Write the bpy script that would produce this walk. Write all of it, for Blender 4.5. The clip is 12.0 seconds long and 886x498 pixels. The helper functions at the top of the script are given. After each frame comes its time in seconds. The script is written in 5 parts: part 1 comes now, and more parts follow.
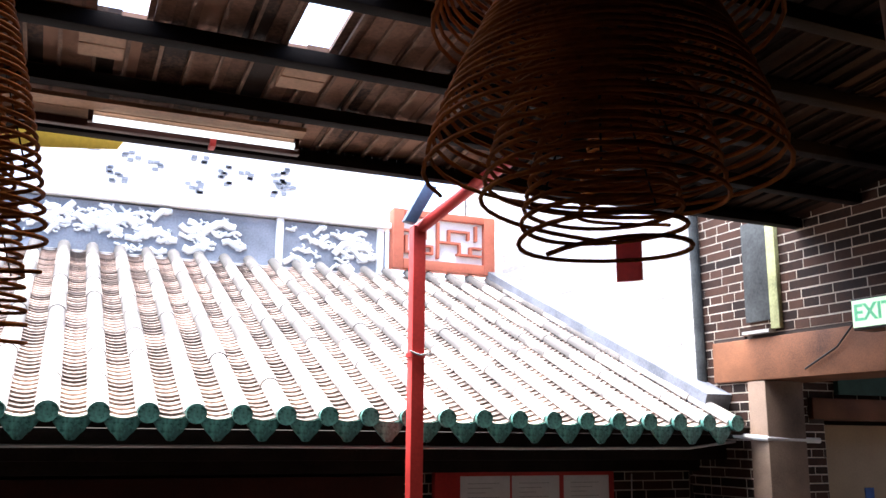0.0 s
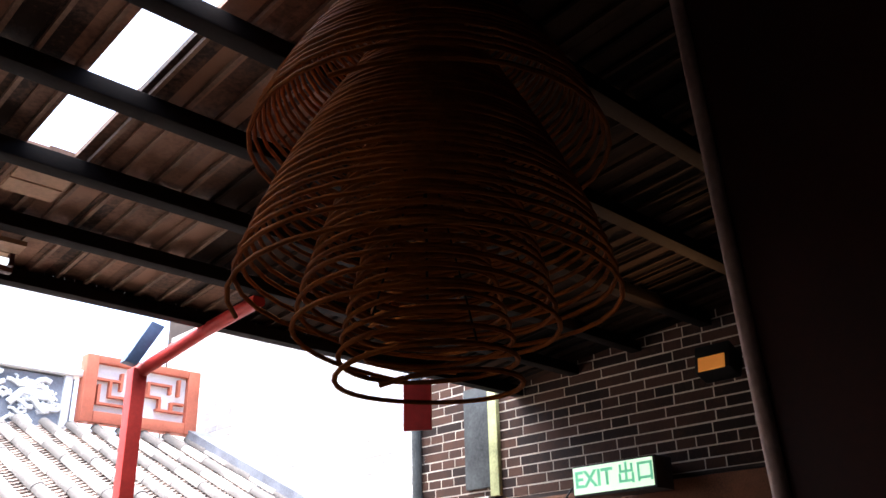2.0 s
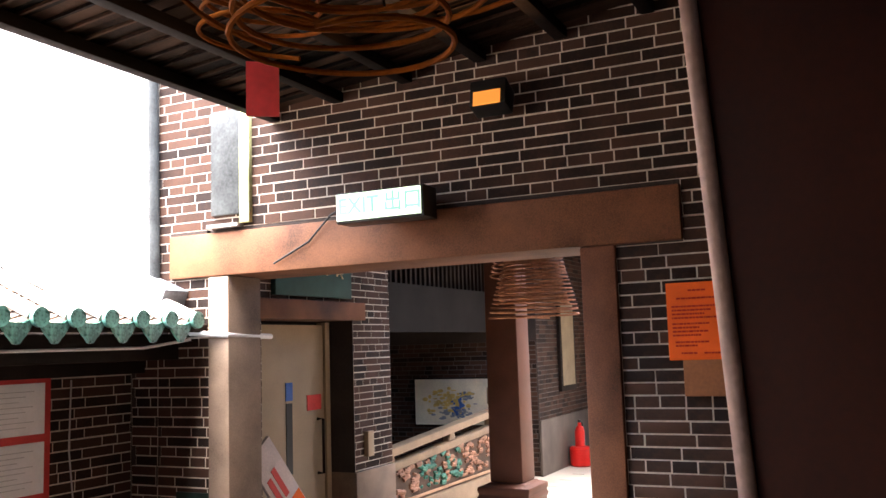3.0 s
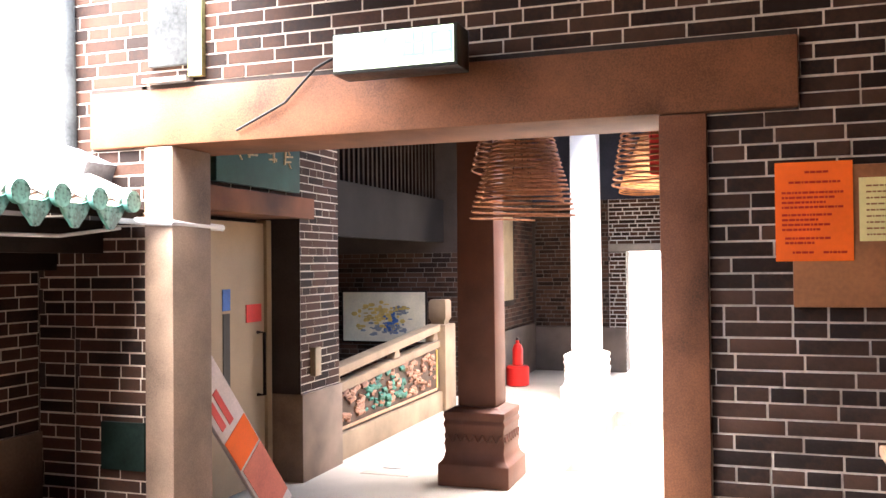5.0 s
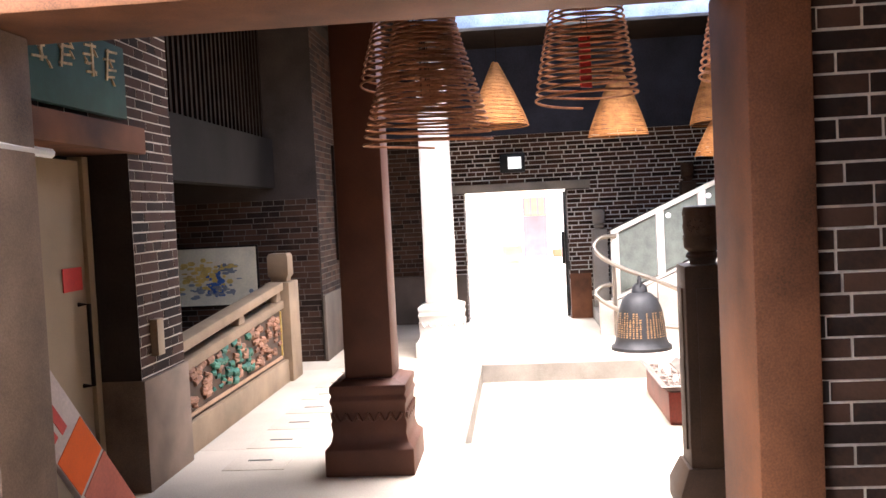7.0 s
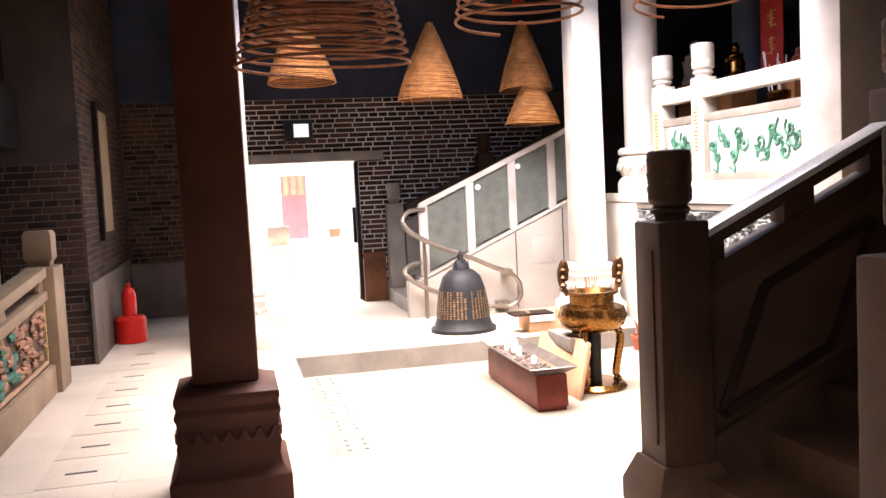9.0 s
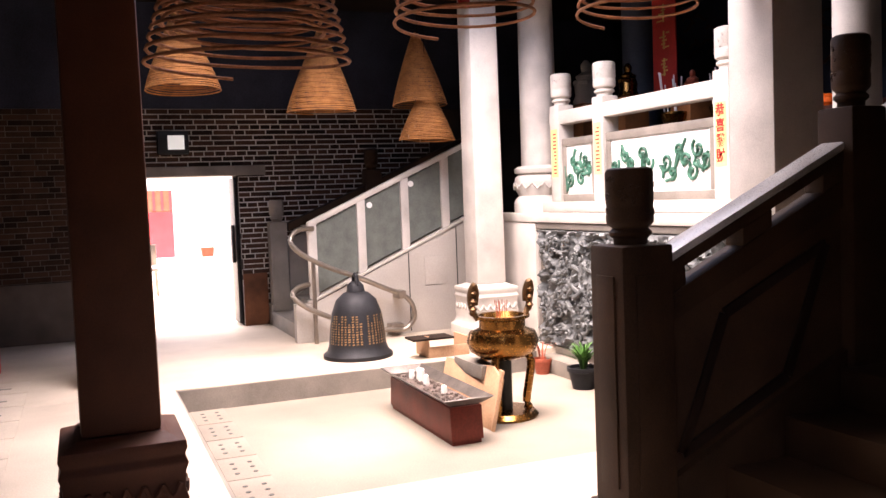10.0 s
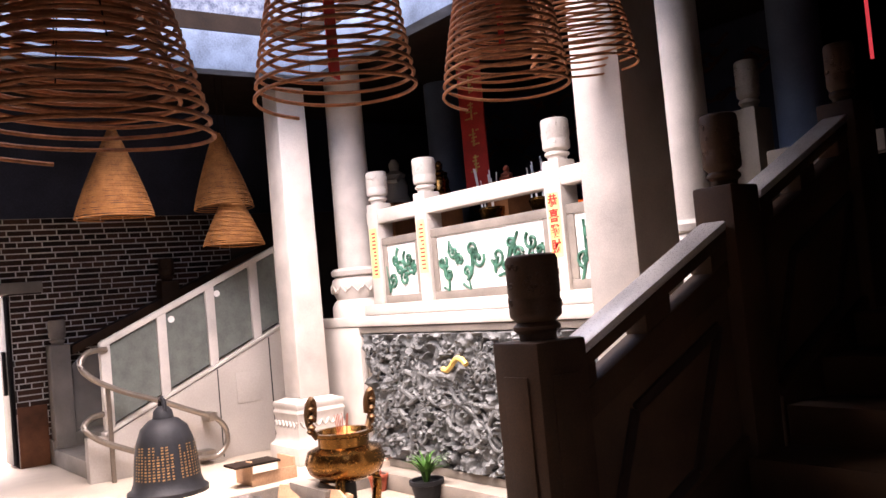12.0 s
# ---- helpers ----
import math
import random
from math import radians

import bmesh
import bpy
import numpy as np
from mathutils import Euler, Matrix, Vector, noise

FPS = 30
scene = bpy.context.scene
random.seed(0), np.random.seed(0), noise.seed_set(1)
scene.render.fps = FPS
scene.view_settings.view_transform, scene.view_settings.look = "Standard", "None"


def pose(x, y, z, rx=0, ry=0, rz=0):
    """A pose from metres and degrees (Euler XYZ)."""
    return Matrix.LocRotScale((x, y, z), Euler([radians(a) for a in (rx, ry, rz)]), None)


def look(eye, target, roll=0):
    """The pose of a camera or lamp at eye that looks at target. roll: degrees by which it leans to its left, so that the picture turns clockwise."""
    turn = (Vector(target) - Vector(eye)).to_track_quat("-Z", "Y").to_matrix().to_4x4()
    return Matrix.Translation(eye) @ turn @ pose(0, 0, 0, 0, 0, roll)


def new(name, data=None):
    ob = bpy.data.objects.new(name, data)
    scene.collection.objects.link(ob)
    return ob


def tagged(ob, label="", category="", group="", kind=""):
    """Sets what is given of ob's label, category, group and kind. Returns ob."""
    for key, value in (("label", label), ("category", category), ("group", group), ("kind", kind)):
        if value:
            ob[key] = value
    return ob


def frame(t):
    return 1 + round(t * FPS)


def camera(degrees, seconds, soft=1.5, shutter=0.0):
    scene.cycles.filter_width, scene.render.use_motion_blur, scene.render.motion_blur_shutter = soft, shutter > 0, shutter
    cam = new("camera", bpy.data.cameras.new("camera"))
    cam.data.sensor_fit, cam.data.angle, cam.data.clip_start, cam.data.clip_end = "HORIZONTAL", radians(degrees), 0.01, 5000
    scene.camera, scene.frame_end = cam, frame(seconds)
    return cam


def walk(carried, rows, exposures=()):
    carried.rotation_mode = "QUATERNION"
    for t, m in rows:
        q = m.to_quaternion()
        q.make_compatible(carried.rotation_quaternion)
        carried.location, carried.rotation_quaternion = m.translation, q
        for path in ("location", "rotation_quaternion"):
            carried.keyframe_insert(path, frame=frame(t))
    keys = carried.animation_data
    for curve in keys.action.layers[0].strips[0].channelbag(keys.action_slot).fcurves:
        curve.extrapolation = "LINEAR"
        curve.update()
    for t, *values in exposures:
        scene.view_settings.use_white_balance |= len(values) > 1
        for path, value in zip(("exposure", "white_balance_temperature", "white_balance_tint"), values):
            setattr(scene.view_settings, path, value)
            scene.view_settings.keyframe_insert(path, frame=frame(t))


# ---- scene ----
cam = camera(53.1, 12.0)
EXPOSURES = [(0.0, 2.8, 5750, 11), (1.6, 2.75, 5750, 11), (2.5, 3.2, 6050, 11), (3.0, 4.35, 6300, 12), (3.4, 4.95, 6350, 12), (5.5, 5.2, 6250, 12), (6.1, 5.1, 6100, 12), (6.5, 4.8, 6100, 12), (7.1, 4.2, 6350, 13), (8.8, 3.85, 6700, 17), (9.8, 3.02, 6850, 24), (12.0, 3.02, 6750, 24)]
PATH = [
    (0, (0.404, 1.222, 1.832), (1.185, 3.016, 2.247), 0.5),
    (0.5, (0.357, 1.202, 1.839), (1.296, 2.899, 2.327), -0.8),
    (1, (0.313, 1.255, 1.821), (1.332, 2.873, 2.408), -0.1),
    (1.5, (0.245, 1.362, 1.785), (1.293, 2.922, 2.470), 0.1),
    (2, (0.303, 1.567, 1.811), (1.594, 2.887, 2.581), -1.2),
    (2.5, (0.289, 1.819, 1.707), (1.872, 2.903, 2.270), -2.8),
    (3, (0.262, 2.058, 1.728), (2.05, 2.927, 1.947), -1.8),
    (3.5, (0.406, 2.27, 1.663), (2.2, 3.141, 1.819), -1.6),
    (3.7, (0.508, 2.354, 1.671), (2.299, 3.236, 1.795), -0.7),
    (5.3, (1.161, 3.221, 1.618), (3.072, 3.812, 1.659), -1.1),
    (5.5, (1.264, 3.318, 1.607), (3.184, 3.876, 1.658), -1.5),
    (6, (1.515, 3.578, 1.6), (3.47, 4.001, 1.588), -1.8),
    (6.5, (1.777, 3.809, 1.59), (3.749, 4.141, 1.581), -3.6),
    (7, (2.031, 4.026, 1.566), (4.022, 4.196, 1.48), -2.8),
    (7.2, (2.127, 4.127, 1.557), (4.126, 4.166, 1.499), -3.5),
    (8.8, (3.086, 4.833, 1.432), (5.04, 4.429, 1.303), -4.1),
    (9, (3.198, 4.883, 1.432), (5.141, 4.431, 1.287), -2.8),
    (9.5, (3.465, 4.986, 1.438), (5.386, 4.44, 1.321), -3.4),
    (10, (3.7, 5.067, 1.449), (5.55, 4.317, 1.33), -2.2),
    (10.5, (3.833, 5.196, 1.485), (5.563, 4.195, 1.419), -4.7),
    (11, (4.0, 5.175, 1.482), (5.705, 4.132, 1.41), -2.9),
    (11.5, (4.165, 5.17, 1.449), (5.871, 4.126, 1.442), -2.0),
    (12, (4.323, 5.179, 1.44), (5.926, 3.985, 1.529), -5.2),
]
walk(cam, [(t, look(eye, target, roll)) for t, eye, target, roll in PATH], EXPOSURES)

# ---- world and light ----
world = bpy.data.worlds.new("sky")
scene.world = world
world.use_nodes = True
wn = world.node_tree
sky = wn.nodes.new("ShaderNodeTexSky")
sky.sky_type, sky.sun_disc = "NISHITA", False
TO_SUN = Vector((-0.10, 0.20, 1.0)).normalized()
sky.sun_elevation, sky.sun_rotation = math.asin(TO_SUN.z), math.atan2(TO_SUN.x, TO_SUN.y)
sky.dust_density, sky.air_density, sky.ozone_density = 5.0, 1.0, 0.6
wn.links.new(sky.outputs[0], wn.nodes["Background"].inputs[0])
wn.nodes["Background"].inputs[1].default_value = 0.15
sun_data = bpy.data.lights.new("sun", "SUN")
sun_data.energy, sun_data.angle, sun_data.color = 3.4, radians(95), (1.0, 0.95, 0.89)
sun = new("sun", sun_data)
sun.matrix_world = look(TO_SUN * 30, (0, 0, 0))
# the halogen floodlight over the gate
flood_data = bpy.data.lights.new("halogen_beam", "AREA")
flood_data.energy, flood_data.color, flood_data.size = 0.65, (1.0, 0.45, 0.16), 0.12
flood = new("halogen_beam", flood_data)
flood.matrix_world = look((4.26, 3.79, 2.97), (2.2, 3.2, 2.2))


# ---- materials ----
def mat(name, base, rough=0.7, var=0.25, scale=6.0, bump=0.3, metal=0.0, tint=None, detail=60.0, island=False, info=False, spec=0.25):
    m = bpy.data.materials.new(name)
    m.use_nodes = True
    nt = m.node_tree
    n, l = nt.nodes, nt.links
    b = n["Principled BSDF"]
    b.inputs["Roughness"].default_value, b.inputs["Metallic"].default_value = rough, metal
    b.inputs["Specular IOR Level"].default_value = spec
    tc = n.new("ShaderNodeTexCoord")
    big, small = n.new("ShaderNodeTexNoise"), n.new("ShaderNodeTexNoise")
    big.inputs["Scale"].default_value, small.inputs["Scale"].default_value = scale, detail
    big.inputs["Detail"].default_value, small.inputs["Detail"].default_value = 4, 3
    for t in (big, small):
        l.new(tc.outputs["Object"], t.inputs["Vector"])
    ramp = n.new("ShaderNodeValToRGB")
    dark = tint or tuple(c * (1 - var * 1.6) for c in base)
    lite = tuple(min(1, c * (1 + var * 0.7)) for c in base)
    ramp.color_ramp.elements[0].color, ramp.color_ramp.elements[0].position = (*dark, 1), 0.3
    ramp.color_ramp.elements[1].color, ramp.color_ramp.elements[1].position = (*lite, 1), 0.68
    mix = n.new("ShaderNodeMath")
    mix.operation = "MULTIPLY_ADD"
    mix.inputs[1].default_value = 0.35
    l.new(small.outputs[0], mix.inputs[0])
    sc = n.new("ShaderNodeMath")
    sc.operation = "MULTIPLY"
    sc.inputs[1].default_value = 0.65
    l.new(big.outputs[0], sc.inputs[0])
    l.new(sc.outputs[0], mix.inputs[2])
    last = mix.outputs[0]
    if island or info:
        src = n.new("ShaderNodeObjectInfo") if info else n.new("ShaderNodeNewGeometry")
        add = n.new("ShaderNodeMath")
        add.operation = "MULTIPLY_ADD"
        add.inputs[1].default_value = 0.5
        l.new(src.outputs["Random" if info else "Random Per Island"], add.inputs[0])
        sub = n.new("ShaderNodeMath")
        sub.operation = "SUBTRACT"
        sub.inputs[1].default_value = 0.25
        l.new(last, sub.inputs[0])
        l.new(sub.outputs[0], add.inputs[2])
        last = add.outputs[0]
    l.new(last, ramp.inputs[0])
    l.new(ramp.outputs[0], b.inputs["Base Color"])
    rr = n.new("ShaderNodeMapRange")
    rr.inputs["To Min"].default_value, rr.inputs["To Max"].default_value = max(0.03, rough - 0.12), min(1, rough + 0.12)
    l.new(small.outputs[0], rr.inputs[0])
    l.new(rr.outputs[0], b.inputs["Roughness"])
    if bump:
        bp = n.new("ShaderNodeBump")
        bp.inputs["Strength"].default_value, bp.inputs["Distance"].default_value = bump, 0.006
        l.new(mix.outputs[0], bp.inputs["Height"])
        l.new(bp.outputs[0], b.inputs["Normal"])
    return m


def glow(name, colour, power):
    m = bpy.data.materials.new(name)
    m.use_nodes = True
    b = m.node_tree.nodes["Principled BSDF"]
    b.inputs["Base Color"].default_value = (*colour, 1)
    b.inputs["Emission Color"].default_value = (*colour, 1)
    b.inputs["Emission Strength"].default_value = power
    return m


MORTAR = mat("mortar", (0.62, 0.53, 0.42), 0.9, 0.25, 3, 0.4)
WALLCORE = mat("sooty_brick", (0.05, 0.037, 0.03), 0.9, 0.3, 3, 0.3)
MORTAR_GREY = mat("grey_mortar", (0.55, 0.52, 0.48), 0.9, 0.35, 1.2, 0.4)
DADO = mat("dark_dado_stone", (0.12, 0.09, 0.07), 0.65, 0.3, 3, 0.3, detail=160)
# darker copy of the mortar, with the shade of recess and corner in it
MORTAR_SHADE = mat("shaded_mortar", (0.12, 0.10, 0.085), 0.9, 0.3, 3, 0.4)
BRICK = mat("grey_brick", (0.047, 0.0215, 0.0125), 0.85, 0.45, 4, 0.5, island=True)
# paler copy of the brick, open daylight put into its colour
GLAREBRICK = mat("daylit_brick", (0.46, 0.44, 0.42), 0.85, 0.2, 3, 0.5, island=True)
BRICK_P = mat("grey_brick_piece", (0.047, 0.0215, 0.0125), 0.85, 0.45, 4, 0.5, info=True)
GATEPOST = mat("pale_gate_granite", (0.25, 0.172, 0.12), 0.7, 0.35, 3, 0.4, detail=160)
LINTELM = mat("rubbed_brown_granite", (0.195, 0.078, 0.034), 0.7, 0.5, 2.5, 0.4, detail=160)
STONE = mat("brown_granite", (0.145, 0.054, 0.023), 0.7, 0.5, 3, 0.4, detail=160)
PALE = mat("pale_granite", (0.52, 0.475, 0.43), 0.65, 0.2, 3, 0.3, detail=180)
GREY = mat("grey_granite", (0.23, 0.20, 0.17), 0.6, 0.3, 3, 0.35, detail=160)
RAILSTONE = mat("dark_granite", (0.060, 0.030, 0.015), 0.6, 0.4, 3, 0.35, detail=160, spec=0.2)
FLOORM = mat("granite_floor", (0.50, 0.42, 0.335), 0.6, 0.2, 1.2, 0.2, detail=90)
WELLFLOOR = mat("worn_well_granite", (0.245, 0.21, 0.172), 0.65, 0.25, 0.9, 0.25, detail=90)
PLASTER = mat("grey_plaster", (0.42, 0.40, 0.37), 0.8, 0.15, 2, 0.2)
CLAD = mat("stair_cladding", (0.42, 0.375, 0.33), 0.6, 0.12, 2, 0.15)
WHITEM = mat("white_plaster", (0.78, 0.77, 0.74), 0.8, 0.1, 2, 0.2)
SOOT = mat("sooty_plaster", (0.028, 0.033, 0.056), 0.75, 0.5, 1.5, 0.3)
DARKWOOD = mat("dark_wood", (0.017, 0.0105, 0.0075), 0.7, 0.4, 5, 0.4, spec=0.1)
# shade under the inner canopy is put into this darker board colour
SHADEBOARD = mat("shaded_board", (0.030, 0.017, 0.011), 0.85, 0.6, 2, 0.4, island=True, spec=0.1)
PURLINM = mat("dark_purlin_timber", (0.009, 0.006, 0.005), 0.8, 0.4, 5, 0.4, spec=0.08)
PLANK = mat("canopy_board", (0.23, 0.125, 0.080), 0.75, 0.55, 3, 0.4, island=True)
REDWOOD = mat("red_brown_lacquer", (0.046, 0.0105, 0.0045), 0.6, 0.35, 3, 0.2)
REDPAINT = mat("red_paint", (0.55, 0.045, 0.035), 0.5, 0.2, 4, 0.2)
TILE = mat("roof_tile", (0.30, 0.27, 0.24), 0.75, 0.4, 3, 0.4, island=True)
TILEPAN = mat("roof_pan_tile", (0.36, 0.28, 0.23), 0.85, 0.4, 3, 0.4, island=True)
GLAZE = mat("green_glaze", (0.14, 0.36, 0.29), 0.3, 0.5, 8, 0.2, island=True, spec=0.6)
FRIEZE = mat("blue_grey_frieze", (0.25, 0.262, 0.29), 0.8, 0.3, 3, 0.2)
COIL = mat("incense_coil", (0.36, 0.15, 0.07), 0.85, 0.35, 12, 0.3)
COILORANGE = mat("orange_incense_coil", (0.38, 0.16, 0.052), 0.85, 0.3, 12, 0.3)
COILDARK = mat("brown_incense_coil", (0.19, 0.052, 0.005), 0.9, 0.35, 12, 0.3, spec=0.05)
TAGRED = mat("red_card", (0.45, 0.025, 0.02), 0.6, 0.2, 12, 0.1)
STEEL = mat("brushed_steel", (0.30, 0.255, 0.215), 0.35, 0.15, 8, 0.1, metal=0.9)
BRASS = mat("worn_brass", (0.30, 0.145, 0.04), 0.24, 0.3, 5, 0.04, metal=1.0)
BLUEBEAM = mat("faded_blue_beam_paint", (0.10, 0.135, 0.20), 0.55, 0.35, 5, 0.3)
BATTEN = mat("pale_rafter_batten", (0.26, 0.16, 0.11), 0.75, 0.4, 5, 0.3)
WARMSTONE = mat("honey_brown_granite", (0.27, 0.185, 0.115), 0.6, 0.3, 3, 0.35, detail=160)
BRONZE = mat("dark_bronze", (0.016, 0.016, 0.019), 0.6, 0.35, 6, 0.4, metal=0.2)
GOLD = mat("gold_paint", (0.62, 0.42, 0.12), 0.45, 0.25, 12, 0.1)
DOORP = mat("beige_door_paint", (0.33, 0.235, 0.14), 0.45, 0.12, 3, 0.08)
ORANGE = mat("orange_paper", (0.85, 0.13, 0.01), 0.7, 0.08, 6, 0.05)
YELLOW = mat("yellow_paper", (0.72, 0.60, 0.25), 0.7, 0.1, 6, 0.05)
PAPER = mat("white_paper", (0.75, 0.73, 0.70), 0.7, 0.08, 6, 0.05)
INK = mat("dark_ink", (0.10, 0.03, 0.01), 0.8, 0.1, 6, 0)
INKRED = mat("red_ink", (0.40, 0.02, 0.01), 0.8, 0.1, 6, 0)
BOARDM = mat("brown_board", (0.26, 0.10, 0.035), 0.6, 0.25, 4, 0.15)
# light falling on the rail tops is put into this paler, glossier granite
RAILTOP = mat("lit_rail_granite", (0.55, 0.50, 0.46), 0.3, 0.25, 3, 0.15, detail=160, spec=0.6)
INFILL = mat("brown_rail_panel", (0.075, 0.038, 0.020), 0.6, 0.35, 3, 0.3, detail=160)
CARVEBROWN = mat("faded_brown_carving", (0.33, 0.17, 0.105), 0.7, 0.4, 10, 0.2)
CARVEBACK = mat("dark_carving_ground", (0.085, 0.052, 0.034), 0.7, 0.3, 6, 0.2)
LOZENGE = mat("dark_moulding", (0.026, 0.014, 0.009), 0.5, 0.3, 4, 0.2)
DULLGREY = mat("weathered_dark_grey", (0.055, 0.058, 0.055), 0.8, 0.5, 5, 0.4)
STRIPM = mat("faded_green_yellow", (0.36, 0.36, 0.17), 0.8, 0.35, 5, 0.3)
BLACK = mat("black_plastic", (0.012, 0.012, 0.012), 0.4, 0.2, 6, 0.1)
LIGHTWOOD = mat("pale_plywood", (0.46, 0.275, 0.165), 0.65, 0.25, 4, 0.2)
EXTRED = mat("extinguisher_red", (0.62, 0.02, 0.015), 0.35, 0.1, 5, 0.05)
GREENM = mat("green_carving", (0.055, 0.17, 0.115), 0.5, 0.5, 10, 0.2)
CARVE = mat("carved_grey_stone", (0.135, 0.14, 0.14), 0.5, 0.5, 8, 0.4)
LEAF = mat("leaf", (0.06, 0.16, 0.03), 0.5, 0.4, 8, 0.1, island=True)
TERRA = mat("terracotta", (0.36, 0.09, 0.05), 0.7, 0.2, 8, 0.2)
MESHM = mat("grey_wire_panel", (0.125, 0.135, 0.12), 0.5, 0.2, 8, 0.3)
BLUEM = mat("blue_paint", (0.05, 0.12, 0.35), 0.6, 0.3, 8, 0.1)
SIGNGREEN = mat("green_signboard", (0.02, 0.06, 0.045), 0.6, 0.3, 5, 0.1)
GLOWSIGN = glow("lit_sign_face", (0.74, 0.95, 0.60), 0.15)
GLOWTUBE = glow("fluorescent_tube", (1.0, 1.0, 0.98), 0.25)
GLOWLAMP = glow("halogen_glass", (1.0, 0.34, 0.05), 0.035)


# ---- mesh helpers ----
class Mesh:
    """Collects vertices and faces of one mesh."""

    def __init__(self):
        self.v, self.f = [], []

    def box(self, x0, x1, y0, y1, z0, z1):
        k = len(self.v)
        self.v += [(x, y, z) for x in (x0, x1) for y in (y0, y1) for z in (z0, z1)]
        self.f += [tuple(k + i for i in q) for q in ((0, 1, 3, 2), (4, 6, 7, 5), (0, 4, 5, 1), (2, 3, 7, 6), (0, 2, 6, 4), (1, 5, 7, 3))]
        return self

    def prism(self, pts, axis, a, b):
        """Polygon pts in the two other axes (in order), pushed along axis from a to b."""
        k, n = len(self.v), len(pts)
        for w in (a, b):
            for p, q in pts:
                self.v.append({"x": (w, p, q), "y": (p, w, q), "z": (p, q, w)}[axis])
        self.f += [tuple(k + i for i in range(n))[::-1], tuple(k + n + i for i in range(n))]
        self.f += [(k + i, k + (i + 1) % n, k + n + (i + 1) % n, k + n + i) for i in range(n)]
        return self

    def lathe(self, prof, cx=0, cy=0, cz=0, seg=24, square=0.0):
        """Rings of (radius, z); square > 0 gives a square plan."""
        k, n = len(self.v), len(prof)
        for r, z in prof:
            for i in range(seg):
                a = 2 * math.pi * (i + 0.5) / seg
                self.v.append((cx + r * math.cos(a), cy + r * math.sin(a), cz + z))
        for j in range(n - 1):
            for i in range(seg):
                i2 = (i + 1) % seg
                self.f.append((k + j * seg + i, k + j * seg + i2, k + (j + 1) * seg + i2, k + (j + 1) * seg + i))
        self.f += [tuple(k + i for i in range(seg))[::-1], tuple(k + (n - 1) * seg + i for i in range(seg))]
        return self

    def stack(self, prof, cx=0, cy=0, cz=0):
        """A square shaft of (half width, z) steps."""
        k, n = len(self.v), len(prof)
        for r, z in prof:
            self.v += [(cx + r * sx, cy + r * sy, cz + z) for sx, sy in ((-1, -1), (1, -1), (1, 1), (-1, 1))]
        for j in range(n - 1):
            for i in range(4):
                i2 = (i + 1) % 4
                self.f.append((k + j * 4 + i, k + j * 4 + i2, k + j * 4 + 4 + i2, k + j * 4 + 4 + i))
        self.f += [tuple(k + i for i in range(4))[::-1], tuple(k + (n - 1) * 4 + i for i in range(4))]
        return self

    def tube(self, pts, r, seg=8):
        pts = [Vector(p) for p in pts]
        k, n = len(self.v), len(pts)
        up = Vector((0.13, 0.21, 0.97))
        for j, p in enumerate(pts):
            d = (pts[min(j + 1, n - 1)] - pts[max(j - 1, 0)]).normalized()
            s = d.cross(up)
            s = s.normalized() if s.length > 1e-4 else Vector((1, 0, 0))
            t = s.cross(d)
            for i in range(seg):
                a = 2 * math.pi * i / seg
                self.v.append(tuple(p + s * (r * math.cos(a)) + t * (r * math.sin(a))))
        for j in range(n - 1):
            for i in range(seg):
                i2 = (i + 1) % seg
                self.f.append((k + j * seg + i, k + j * seg + i2, k + (j + 1) * seg + i2, k + (j + 1) * seg + i))
        self.f += [tuple(k + i for i in range(seg))[::-1], tuple(k + (n - 1) * seg + i for i in range(seg))]
        return self

    def move(self, x, y, z):
        self.v = [(a + x, b + y, c + z) for a, b, c in self.v]
        return self

    def data(self, name, material, smooth=False, bevel=0.0):
        me = bpy.data.meshes.new(name)
        me.from_pydata(self.v, [], self.f)
        bm = bmesh.new()
        bm.from_mesh(me)
        bmesh.ops.recalc_face_normals(bm, faces=bm.faces)
        if bevel:
            sharp = [e for e in bm.edges if len(e.link_faces) == 2 and e.calc_face_angle(0) > 0.6]
            bmesh.ops.bevel(bm, geom=sharp, offset=bevel, segments=2, affect="EDGES", profile=0.6)
        bm.to_mesh(me)
        bm.free()
        if smooth or bevel:
            me.polygons.foreach_set("use_smooth", [True] * len(me.polygons))
            me.set_sharp_from_angle(angle=radians(40))
        me.materials.append(material)
        return me


def thing(name, x, y, z, label, category, group=""):
    ob = new(name)
    ob.location = (x, y, z)
    return tagged(ob, label, category, group)


def part(name, m, material, parent, label="", smooth=False, bevel=0.0, at=None):
    ob = new(name, m.data(name, material, smooth, bevel))
    ob.parent = parent
    if at:
        ob.matrix_basis = at
    return tagged(ob, label)


def single(name, m, material, label, category, smooth=False, bevel=0.0, kind="", group="", at=None):
    ob = new(name, m.data(name, material, smooth, bevel))
    if at:
        ob.matrix_basis = at
    return tagged(ob, label, category, group, kind)


def structure(name, m, material, label, bevel=0.0, smooth=False):
    return single(name, m, material, label, name.split("_")[0], bevel=bevel, kind="structure", smooth=smooth)


